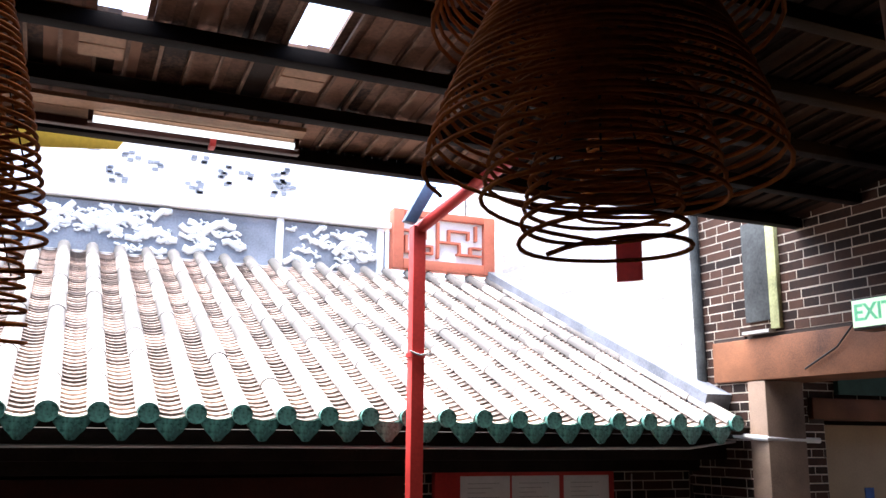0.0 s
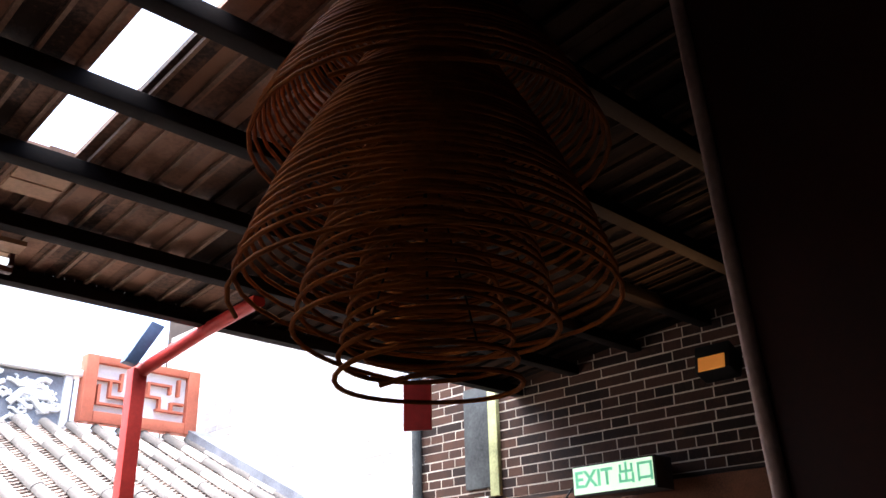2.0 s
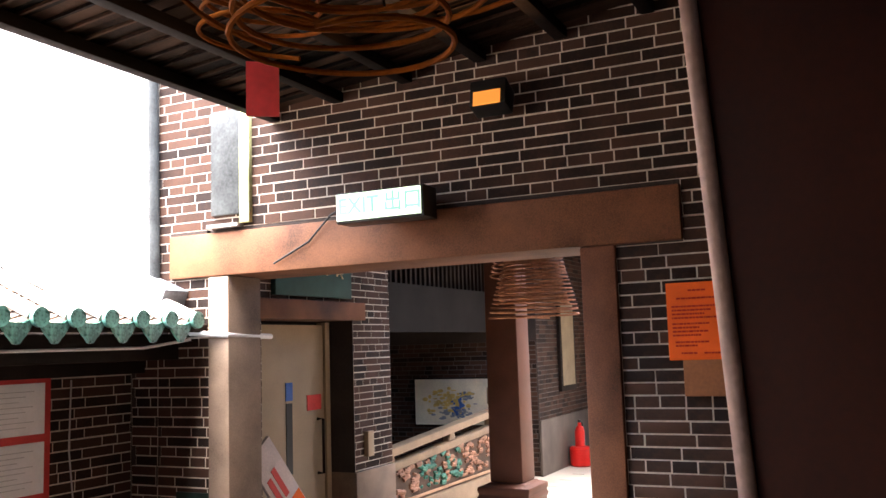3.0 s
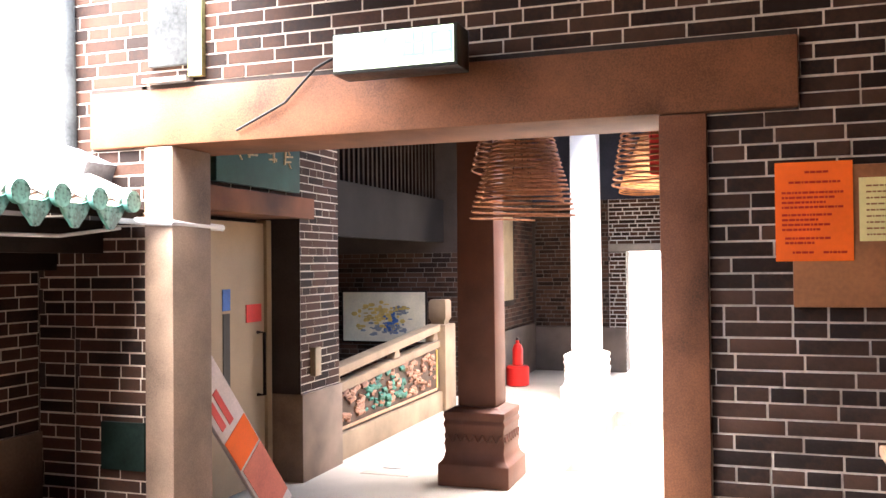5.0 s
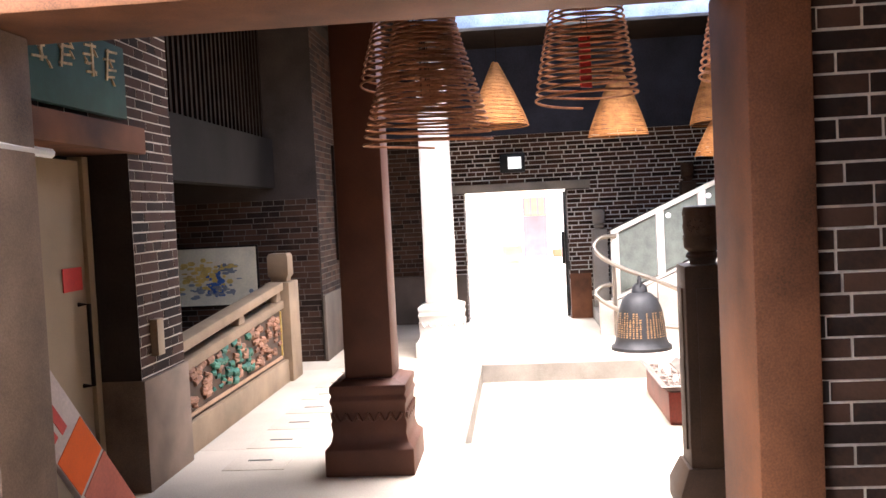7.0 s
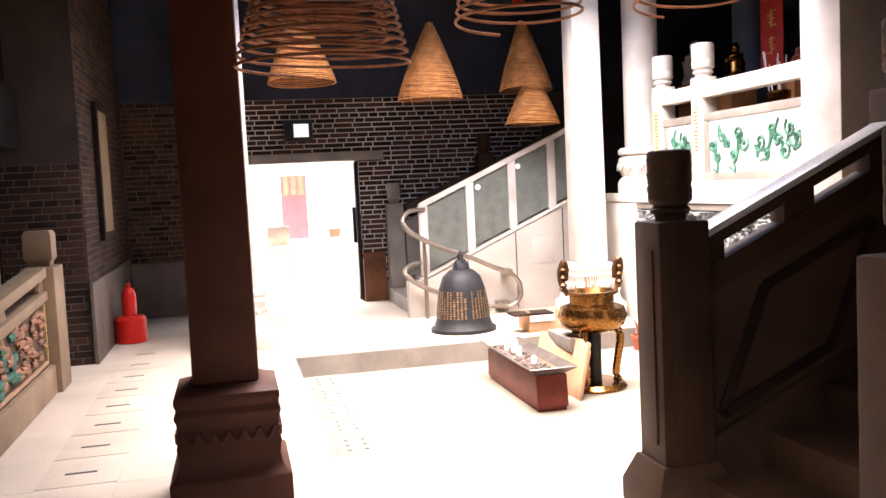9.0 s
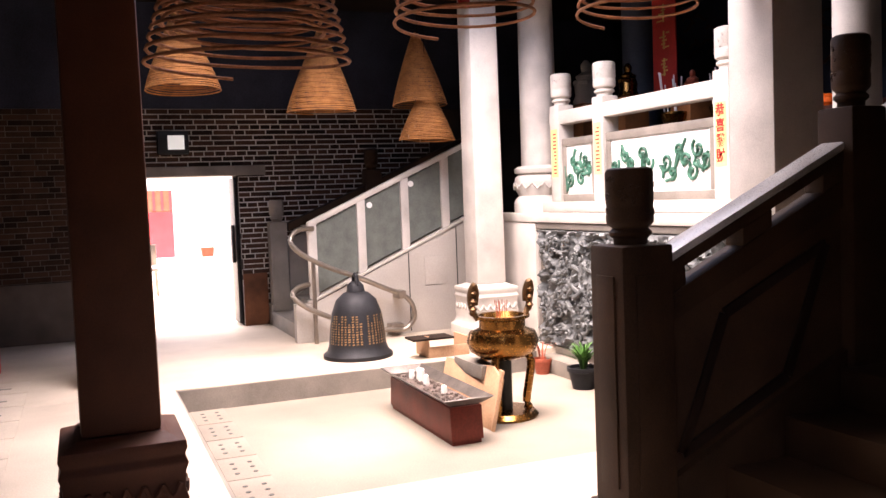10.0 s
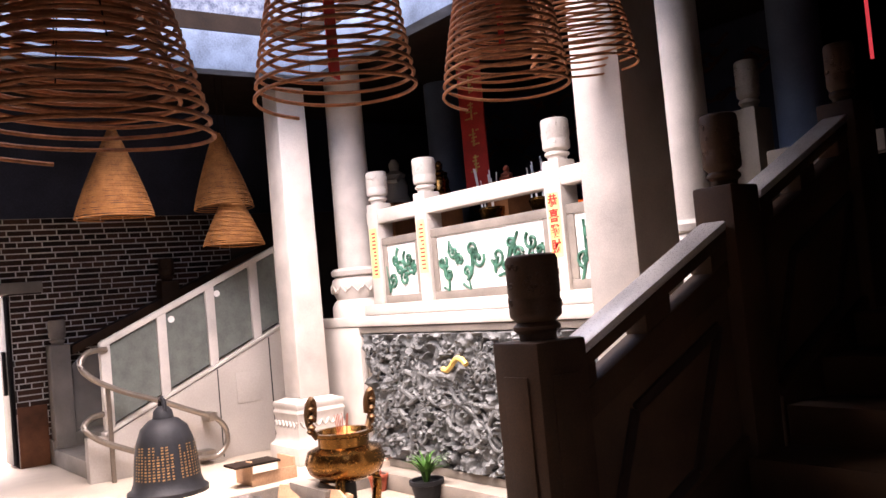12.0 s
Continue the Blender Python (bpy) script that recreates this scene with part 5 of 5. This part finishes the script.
single("altar_pillar", Mesh().lathe([(0.2, 0), (0.2, 2.59)], 8.2, -1.4, 1.16, 24), bpy.data.materials["blue_grey_paint"], "blue-grey painted round pillar in the dark altar hall", "pillar", smooth=True)
structure("wall_altar_screen", Mesh().box(8.6, 13.6, -2.4, -2.2, 1.17, 3.74), SOOT, "dark carved screen behind the altar")
scr = Mesh()
rg = random.Random(41)
for i in range(120):
    x, z = rg.uniform(8.8, 13.4), rg.uniform(2.0, 3.6)
    scr.tube([(x + 0.05 * q, -2.19, z + 0.04 * math.sin(q + i)) for q in range(5)], 0.018, 6)
single("screen_carving", scr, REDWOOD, "dark carved flowers on the altar screen", "carving", smooth=True, kind="stuff")
single("red_lamp", Mesh().lathe([(0.012, 0), (0.012, 0.5), (0.003, 0.51), (0.003, 0.998)], 7.35, -0.9, 2.75, 8), glow("red_neon", (1.0, 0.08, 0.1), 0.08), "slim glowing red altar lamp", "lamp")
shr = thing("gilded_shrine", 5.75, 0.2, 1.16, "small gilded shrine beside the stair head", "shrine")
part("case", Mesh().box(-0.3, 0.3, -0.3, 0.2, 0, 1.2), REDWOOD, shr, bevel=0.01)
part("gilt_face", Mesh().box(-0.22, 0.22, 0.201, 0.22, 0.6, 1.1), GOLD, shr, bevel=0.01)

# ---- near stairs with stone rails ----
RISE = 1.16 / 7
for i in range(7):
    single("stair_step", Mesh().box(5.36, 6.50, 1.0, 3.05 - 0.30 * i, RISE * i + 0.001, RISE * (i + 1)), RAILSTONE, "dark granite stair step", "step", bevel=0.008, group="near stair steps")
SL = 0.47


def rail_run(parent, x, y0, y1, material):
    """A sloping stone rail from y0 (foot) to y1 (head) at x."""
    def zz(y, h):
        return 1.13 + SL * (3.03 - y) + h
    t = 0.055
    part("handrail", Mesh().prism([(y0, zz(y0, -0.012)), (y0, zz(y0, 0.03)), (y1, zz(y1, 0.03)), (y1, zz(y1, -0.012))], "x", x - 0.07, x + 0.07), RAILTOP, parent, "rounded top of the rail, daylight put into its paler colour", bevel=0.02)
    part("rail_body", Mesh().prism([(y0, zz(y0, -0.06)), (y0, zz(y0, -0.013)), (y1, zz(y1, -0.013)), (y1, zz(y1, -0.06))], "x", x - 0.06, x + 0.06), material, parent, bevel=0.006)
    part("under_rail", Mesh().prism([(y0, zz(y0, -0.25)), (y0, zz(y0, -0.138)), (y1, zz(y1, -0.138)), (y1, zz(y1, -0.25))], "x", x - t, x + t), material, parent, bevel=0.008)
    L = y0 - y1
    for a, b in ((0.0, 0.13), (0.43, 0.59), (0.88, 1.0)):
        a, b = y0 - L * a, y0 - L * b
        part("slot_block", Mesh().prism([(a, zz(a, -0.137)), (a, zz(a, -0.061)), (b, zz(b, -0.061)), (b, zz(b, -0.137))], "x", x - t, x + t), material, parent, bevel=0.008)
    part("infill", Mesh().prism([(y0, zz(y0, -0.92)), (y0, zz(y0, -0.251)), (y1, zz(y1, -0.251)), (y1, zz(y1, -0.92))], "x", x - 0.035, x + 0.035), INFILL, parent, "brown stone panel")
    part("stringer", Mesh().prism([(y0, zz(y0, -1.22)), (y0, zz(y0, -0.86)), (y1, zz(y1, -0.86)), (y1, zz(y1, -1.22))], "x", x - 0.07, x + 0.07), material, parent, bevel=0.008)
    cy = (y0 + y1) / 2
    pts = [(cy + 0.38, zz(cy + 0.38, -0.80)), (cy + 0.16, zz(cy + 0.16, -0.36)), (cy - 0.38, zz(cy - 0.38, -0.36)), (cy - 0.16, zz(cy - 0.16, -0.80))]
    for i in range(4):
        p, q = Vector(pts[i]), Vector(pts[(i + 1) % 4])
        d = (q - p).normalized()
        nn = Vector((-d.y, d.x)) * 0.022
        for sgn in (-1, 1):
            xx = sorted((x + sgn * 0.036, x + sgn * 0.052))
            part("lozenge_moulding", Mesh().prism([tuple(p - nn), tuple(q - nn), tuple(q + nn), tuple(p + nn)], "x", *xx), LOZENGE, parent, bevel=0.004)


sr = thing("stair_rail", 6.62, 3.13, 0, "dark granite stair rail with carved newels", "stair rail")
org = Matrix.Translation((-6.62, -3.13, 0))
before = set(bpy.data.objects)
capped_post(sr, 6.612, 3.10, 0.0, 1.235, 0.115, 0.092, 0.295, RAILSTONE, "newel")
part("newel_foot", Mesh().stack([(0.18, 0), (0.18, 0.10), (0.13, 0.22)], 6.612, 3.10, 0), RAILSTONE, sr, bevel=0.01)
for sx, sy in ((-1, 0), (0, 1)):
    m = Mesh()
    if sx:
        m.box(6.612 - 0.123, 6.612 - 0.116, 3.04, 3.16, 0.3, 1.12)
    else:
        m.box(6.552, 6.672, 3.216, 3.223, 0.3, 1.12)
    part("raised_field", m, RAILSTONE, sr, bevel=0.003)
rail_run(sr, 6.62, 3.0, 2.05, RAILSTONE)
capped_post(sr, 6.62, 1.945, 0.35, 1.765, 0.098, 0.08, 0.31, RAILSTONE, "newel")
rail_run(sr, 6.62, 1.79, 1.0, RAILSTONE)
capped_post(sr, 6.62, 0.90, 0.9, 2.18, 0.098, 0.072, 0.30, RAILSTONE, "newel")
for o in set(bpy.data.objects) - before:
    if o.parent.parent is None:
        o.matrix_basis = org
sr2 = thing("stair_rail", 5.22, 3.13, 0, "dark granite stair rail against the gate wall", "stair rail")
before = set(bpy.data.objects)
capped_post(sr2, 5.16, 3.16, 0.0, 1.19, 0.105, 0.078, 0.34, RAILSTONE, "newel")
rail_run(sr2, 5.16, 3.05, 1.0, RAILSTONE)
for o in set(bpy.data.objects) - before:
    if o.parent.parent is None:
        o.matrix_basis = Matrix.Translation((-5.22, -3.13, 0))
tr = thing("terrace_rail", 7.2, 0.6, 1.16, "dark stone terrace rail with carved posts", "balustrade")
capped_post(tr, 0.28, -0.2, 0, 1.20, 0.088, 0.07, 0.30, GREY)
part("rail", Mesh().box(-0.55, 0.16, -0.27, -0.13, 0.8, 0.92), GREY, tr, bevel=0.015)

# ---- far stairs ----
for i in range(7):
    single("stair_step", Mesh().box(12.72, 14.12, 1.0, 3.05 - 0.30 * i, RISE * i + 0.001, RISE * (i + 1)), GREY, "grey granite step of the far stair", "step", bevel=0.008, group="far stair steps")
fs = thing("glazed_stair_side", 12.65, 2.0, 0, "grey clad stair side with framed wired panels", "stair side")
org = Matrix.Translation((-12.65, -2.0, 0))


def fz(y):
    return 0.415 + 0.445 * (2.91 - y)


before = set(bpy.data.objects)
part("cladding", Mesh().prism([(3.1, 0.0), (3.1, 0.40), (2.91, 0.40), (1.05, fz(1.05)), (1.05, 0)], "x", 12.60, 12.71), CLAD, fs, bevel=0.004)
for y in (2.42, 1.86, 1.3):
    part("cladding_joint", Mesh().box(12.596, 12.601, y - 0.005, y + 0.005, 0.02, fz(y) - 0.02), BLACK, fs)
part("access_hatch", Mesh().box(12.593, 12.599, 1.42, 1.68, 0.5, 0.8), CLAD, fs, bevel=0.002)
part("sloping_cap", Mesh().prism([(2.95, fz(2.95)), (2.95, fz(2.95) + 0.03), (1.05, fz(1.05) + 0.03), (1.05, fz(1.05))], "x", 12.585, 12.72), PALE, fs, bevel=0.004)
part("top_rail", Mesh().prism([(2.93, fz(2.93) + 0.77), (2.93, fz(2.93) + 0.83), (1.05, fz(1.05) + 0.83), (1.05, fz(1.05) + 0.77)], "x", 12.61, 12.69), PALE, fs, bevel=0.008)
ys = (2.89, 2.36, 1.87, 1.4, 1.1)
for i, y in enumerate(ys):
    part("post", Mesh().box(12.615, 12.685, y - 0.045, y + 0.045, fz(y) + 0.02, fz(y) + 0.81), PALE, fs, bevel=0.008)
for a, b in zip(ys, ys[1:]):
    a, b = a - 0.05, b + 0.05
    part("wired_panel", Mesh().prism([(a, fz(a) + 0.06), (a, fz(a) + 0.76), (b, fz(b) + 0.76), (b, fz(b) + 0.06)], "x", 12.64, 12.66), MESHM, fs)
for o in set(bpy.data.objects) - before:
    if o.parent.parent is None:
        o.matrix_basis = org
for y in (2.36 - 0.10, 1.87 - 0.08):
    dot = single("round_sticker", Mesh().lathe([(0.032, 0), (0.032, 0.003)], seg=14), PAPER, "round white paper sticker on the wired panel", "sticker", group="panel stickers")
    dot.matrix_basis = Matrix.Translation((12.6385, y, fz(y) + 0.68)) @ pose(0, 0, 0, 0, -90, 0)
hr = thing("curved_handrail", 12.45, 2.6, 0, "looped steel tube handrail at the stair foot", "handrail")
up = [(12.62, 2.88, 1.17), (12.55, 3.06, 1.16), (12.48, 3.15, 1.06), (12.45, 3.06, 0.93), (12.44, 2.80, 0.78), (12.43, 2.5, 0.66), (12.42, 2.2, 0.52), (12.42, 2.0, 0.43), (12.42, 1.9, 0.32), (12.42, 1.89, 0.18), (12.42, 1.98, 0.08), (12.42, 2.12, 0.08), (12.43, 2.5, 0.13), (12.44, 2.8, 0.27), (12.45, 3.02, 0.38), (12.48, 3.15, 0.50), (12.55, 3.08, 0.58), (12.6, 2.95, 0.60)]
def smooth_path(p, n=4):
    out = []
    for i in range(len(p) - 1):
        q = [Vector(p[max(0, min(len(p) - 1, i + k))]) for k in (-1, 0, 1, 2)]
        for j in range(n):
            t = j / n
            out.append(0.5 * (2 * q[1] + (q[2] - q[0]) * t + (2 * q[0] - 5 * q[1] + 4 * q[2] - q[3]) * t * t + (3 * q[1] - q[0] - 3 * q[2] + q[3]) * t ** 3))
    return out + [Vector(p[-1])]


part("rail", Mesh().tube(smooth_path(up), 0.026, 12), STEEL, hr, smooth=True, at=Matrix.Translation((-12.45, -2.6, 0)))
part("post", Mesh().tube([(0.03, 0.33, 0), (0.03, 0.33, 0.86)], 0.022, 10), STEEL, hr, smooth=True)
part("wall_bracket", Mesh().box(-0.07, 0.14, -0.62, -0.54, 0.40, 0.48), STEEL, hr, "small brown steel bracket box", bevel=0.006)
part("foot_plate", Mesh().box(-0.02, 0.14, -0.60, -0.46, 0.05, 0.13), STEEL, hr, bevel=0.006)
dr = thing("dark_wall_rail", 14.2, 2.0, 0, "dark stone rail rising along the back wall", "stair rail")
before = set(bpy.data.objects)
part("rail", Mesh().prism([(2.8, 1.10), (2.8, 1.20), (0.5, 2.18), (0.5, 2.06)], "x", 14.14, 14.29), RAILSTONE, dr, bevel=0.01)
part("infill", Mesh().prism([(2.8, 0.3), (2.8, 1.0), (0.5, 1.95), (0.5, 1.2)], "x", 14.2, 14.28), GREY, dr)
capped_post(dr, 14.18, 2.93, 0.0, 1.22, 0.10, 0.085, 0.26, GREY, "newel")
capped_post(dr, 14.18, 1.73, 0.6, 1.80, 0.10, 0.085, 0.26, RAILSTONE, "newel")
part("stringer", Mesh().prism([(3.05, 0.0), (3.05, 0.24), (2.82, 0.30), (1.0, 1.15), (1.0, 0.0)], "x", 14.13, 14.29), GREY, dr)
for o in set(bpy.data.objects) - before:
    if o.parent.parent is None:
        o.matrix_basis = Matrix.Translation((-14.2, -2.0, 0))

# ---- things in the light well ----
bell = thing("bronze_bell", 11.55, 2.77, 0, "dark bronze temple bell standing on the floor", "bell")
part("body", Mesh().lathe([(0.32, 0), (0.32, 0.035), (0.285, 0.06), (0.265, 0.12), (0.25, 0.27), (0.225, 0.42), (0.185, 0.53), (0.12, 0.59), (0.06, 0.61)], seg=32), BRONZE, bell, smooth=True)
part("crown", Mesh().lathe([(0.085, 0.605), (0.075, 0.66), (0.05, 0.69), (0.03, 0.70)], seg=16).tube([(-0.06, 0, 0.66), (-0.04, 0, 0.74), (0.0, 0, 0.76), (0.04, 0, 0.74), (0.06, 0, 0.66)], 0.02, 8), BRONZE, bell, "looped bell crown", smooth=True)
wr_ = Mesh()
rg = random.Random(6)
for q in range(44):
    a = 6.283 * q / 44
    if q % 11 == 0:
        continue
    for w in range(12 if q % 3 else 9):
        z = 0.14 + 0.0225 * w + 0.004 * rg.random()
        r = 0.2655 - 0.1 * (z - 0.12)
        c, s_ = math.cos(a), math.sin(a)
        k = len(wr_.v)
        hw = rg.uniform(0.006, 0.012)
        for dt, dz in ((-hw, 0), (hw, 0.003), (hw, 0.015), (-hw, 0.013)):
            rr2 = r + 0.001 - (0.1 * dz)
            wr_.v.append((rr2 * c - dt * s_, rr2 * s_ + dt * c, z + dz))
        wr_.f.append((k, k + 1, k + 2, k + 3))
CAST = part("cast_writing", wr_, mat("worn_gilt", (0.22, 0.13, 0.06), 0.5, 0.4, 20, 0.2), bell, "worn gilt cast writing")
tagged(CAST, kind="stuff")
DULLBRASS = mat("dull_brass", (0.12, 0.068, 0.034), 0.45, 0.4, 10, 0.3, metal=0.8)
cen = thing("brass_censer", 9.55, 2.25, -0.19, "polished brass tripod incense burner", "incense burner")
part("bowl", Mesh().lathe([(0.05, 0.42), (0.16, 0.44), (0.24, 0.49), (0.268, 0.56), (0.245, 0.63), (0.17, 0.66), (0.17, 0.72), (0.205, 0.735), (0.205, 0.755), (0.17, 0.755), (0.15, 0.72), (0.12, 0.715)], seg=32), BRASS, cen, smooth=True)
for a in (0.3, 2.4, 4.5):
    c, s_ = math.cos(a), math.sin(a)
    part("leg", Mesh().tube(smooth_path([(0.16 * c, 0.16 * s_, 0.50), (0.21 * c, 0.21 * s_, 0.40), (0.19 * c, 0.19 * s_, 0.24), (0.17 * c, 0.17 * s_, 0.10), (0.21 * c, 0.21 * s_, 0.0)]), 0.032, 9), BRASS, cen, smooth=True)
part("foot_ring", Mesh().lathe([(0.24, 0), (0.25, 0.02), (0.22, 0.05), (0.15, 0.055)], seg=28), BRASS, cen, smooth=True)
part("core", Mesh().lathe([(0.06, 0.05), (0.06, 0.44)], seg=14), BLACK, cen, smooth=True)
for sy in (-1, 1):
    hd = Mesh()
    hd.tube(smooth_path([(0, sy * 0.19, 0.73), (0.02, sy * 0.235, 0.82), (0, sy * 0.25, 0.92), (-0.02, sy * 0.225, 0.99), (0.0, sy * 0.20, 0.93), (0.015, sy * 0.205, 0.84)]), 0.022, 8)
    grip = part("handle", hd, DULLBRASS, cen, "carved dragon handle", smooth=True)
    for q in range(7):
        part("scale_curl", Mesh().lathe([(0.012, 0), (0.028, 0.02), (0.012, 0.04)], 0.012 * (-1) ** q, sy * 0.23, 0.76 + 0.03 * q, 8), DULLBRASS, grip, smooth=True)
ash = Mesh()
for q in range(7):
    ash.tube([(0.03 * math.cos(q * 2.4), 0.03 * math.sin(q * 2.4), 0.70), (0.05 * math.cos(q * 2.4), 0.05 * math.sin(q * 2.4), 0.86)], 0.003, 5)
part("joss_sticks", ash, TERRA, cen)
TROUGH = mat("trough_red_paint", (0.15, 0.026, 0.016), 0.45, 0.3, 5, 0.15)
tro = thing("red_trough", 9.60, 2.80, -0.19, "dark red metal offering trough with ash and candles", "trough")
part("body", Mesh().prism([(-0.62, 0.03), (0.62, 0.03), (0.60, 0.255), (-0.60, 0.255)], "y", -0.115, 0.115), TROUGH, tro, bevel=0.006)
part("foot", Mesh().box(-0.605, 0.605, -0.105, 0.105, 0, 0.03), TROUGH, tro, bevel=0.005)
rim = Mesh()
rim.v = [(sx * a, sy * b, z) for a, b, z in ((0.60, 0.115, 0.265), (0.67, 0.18, 0.315), (0.66, 0.17, 0.32), (0.585, 0.10, 0.275)) for sx, sy in ((-1, -1), (1, -1), (1, 1), (-1, 1))]
rim.f = [(4 * r + i, 4 * r + (i + 1) % 4, 4 * (r + 1) + (i + 1) % 4, 4 * (r + 1) + i) for r in range(3) for i in range(4)]
part("flared_rim", rim, mat("worn_dark_metal", (0.17, 0.145, 0.13), 0.35, 0.4, 8, 0.2, metal=0.6), tro)
bed = Mesh().box(-0.585, 0.585, -0.1, 0.1, 0.24, 0.262)
rg = random.Random(14)
for q in range(90):
    x, y, r = rg.uniform(-0.55, 0.55), rg.uniform(-0.085, 0.085), rg.uniform(0.008, 0.02)
    bed.lathe([(r, 0.26), (r * 0.7, 0.26 + r), (r * 0.2, 0.26 + r * 1.3)], x, y, 0, 6)
part("ash_bed", bed, mat("dark_candle_ash", (0.10, 0.075, 0.065), 0.9, 0.6, 25, 0.4), tro)
for x, h in ((0.30, 0.09), (0.22, 0.10), (0.12, 0.07), (0.4, 0.06), (-0.2, 0.05)):
    part("candle", Mesh().lathe([(0.022, 0.262), (0.024, 0.28), (0.018, 0.262 + h), (0.006, 0.27 + h)], x, rg.uniform(-0.04, 0.04), 0, 10), PAPER, tro, smooth=True)
pl = thing("plywood_board", 9.66, 2.54, -0.19, "pale plywood board leaning against the incense burner", "board")
part("sheet", Mesh().prism([(-0.46, 0), (0.42, 0), (0.42, 0.39), (-0.30, 0.43), (-0.46, 0.36)], "y", -0.012, 0.012), LIGHTWOOD, pl, bevel=0.004, at=pose(0, 0, 0, 14, 0, 4))
pl2 = thing("plywood_board", 9.22, 2.51, -0.19, "narrow pale plywood offcut leaning beside the larger board", "board")
part("sheet", Mesh().box(-0.05, 0.09, -0.012, 0.012, 0, 0.42), LIGHTWOOD, pl2, bevel=0.004, at=pose(0, 0, 0, 12, 6, -18))
vent = thing("grey_tray", 9.72, 2.42, 0.12, "grey slotted metal tray behind the board", "tray")
part("tray", Mesh().box(-0.28, 0.22, -0.06, 0.06, 0, 0.10), GREY, vent, bevel=0.005)
wbx = thing("wooden_box", 11.1, 2.06, 0, "small open wooden box on the floor edge", "box")
part("side", Mesh().box(-0.02, 0.28, -0.20, -0.18, 0.0, 0.17), LIGHTWOOD, wbx, bevel=0.003)
part("side", Mesh().prism([(-0.02, 0.0), (0.28, 0.0), (0.28, 0.17), (-0.02, 0.20)], "y", 0.18, 0.20), LIGHTWOOD, wbx, bevel=0.003)
part("front", Mesh().box(-0.035, -0.021, -0.2, 0.2, 0.0, 0.10), LIGHTWOOD, wbx, bevel=0.003)
part("base", Mesh().box(-0.02, 0.28, -0.178, 0.178, 0.0, 0.012), LIGHTWOOD, wbx)
part("lid", Mesh().box(-0.1, 0.14, -0.03, 0.36, 0.172, 0.19), DARKWOOD, wbx, bevel=0.003)


def plant(x, y, r, h, material, blades, label, sticks=False):
    p = thing("potted_plant", x, y, -0.19, label, "plant")
    part("pot", Mesh().lathe([(r * 0.7, 0), (r * 0.95, h * 0.8), (r * 1.05, h * 0.82), (r * 1.05, h), (r * 0.9, h), (r * 0.85, h * 0.85)], seg=20), material, p, smooth=True)
    rg = random.Random(int(x * 10))
    m = Mesh()
    for q in range(blades):
        a, reach, top = rg.random() * 6.28, rg.uniform(0.05, 0.2), rg.uniform(0.14, 0.30)
        pts = [Vector((math.cos(a) * (0.02 + reach * t * t), math.sin(a) * (0.02 + reach * t * t), h * 0.85 + top * (1.5 * t - 0.7 * t * t))) for t in (0, 0.35, 0.7, 1.0)]
        side = Vector((-math.sin(a), math.cos(a), 0))
        k = len(m.v)
        for i, c in enumerate(pts):
            w = (0.008, 0.011, 0.008, 0.001)[i]
            m.v += [tuple(c - side * w), tuple(c + side * w)]
        for i in range(3):
            m.f.append((k + 2 * i, k + 2 * i + 1, k + 2 * i + 3, k + 2 * i + 2))
    part("leaves", m, LEAF if not sticks else TERRA, p, "thin upright blades")
    return p


plant(10.04, 1.28, 0.13, 0.18, BRONZE, 60, "dark pot with grassy green plant by the carved wall")
plant(10.75, 1.28, 0.085, 0.14, TERRA, 8, "small red pot with dry sticks by the carved wall", True)

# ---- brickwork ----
# bricks above the roof use the whitened copy for the daylight glare
bricks(wall_gate, "x", (4.58, -1), 6.2, 10.15, 1.952, 4.6, seed=11, brick_mat=GLAREBRICK)
bricks(wall_gate, "x", (4.58, -1), 6.2, 6.42, 0.0, 1.95, seed=12)
bricks(wall_gate, "x", (4.58, -1), -1.5, 6.2, 0.0, 4.6, holes=((3.2, 5.775, -1, 2.215), (2.87, 6.08, 2.2, 2.475)), near=(2.0, 3.22, 0.75, 2.3), seed=1)
bricks(wall_far, "x", (14.31, -1), 0.9, 5.0, 0.0, 2.56, holes=((3.34, 4.75, -1, 1.79), (3.02, 5.0, 1.78, 1.9)), seed=2, joint_mat=MORTAR_GREY, gap=0.013)
# the dim left corner is drawn by darker joint colour
bricks(wall_far, "x", (14.31, -1), 5.0, 6.12, 0.0, 2.56, seed=9, joint_mat=MORTAR_SHADE)
bricks(wall_left, "y", (6.25, -1), 5.0, 7.66, 0.0, 3.7, holes=((5.7, 7.0, -1, 2.0), (5.55, 7.15, 1.98, 2.15)), seed=3)
# shade in the side recess, likewise put into the joints
bricks(wall_recess, "y", (6.16, -1), 11.45, 14.3, 0.7, 3.6, seed=4, joint_mat=MORTAR_SHADE)
bricks(wall_recess, "x", (11.45, -1), 6.17, 9.1, 0.0, 1.75, seed=5, joint_mat=MORTAR_SHADE)
bricks(wall_shrine, "y", (6.42, -1), 2.4, 4.57, 0.82, 1.85, seed=6)
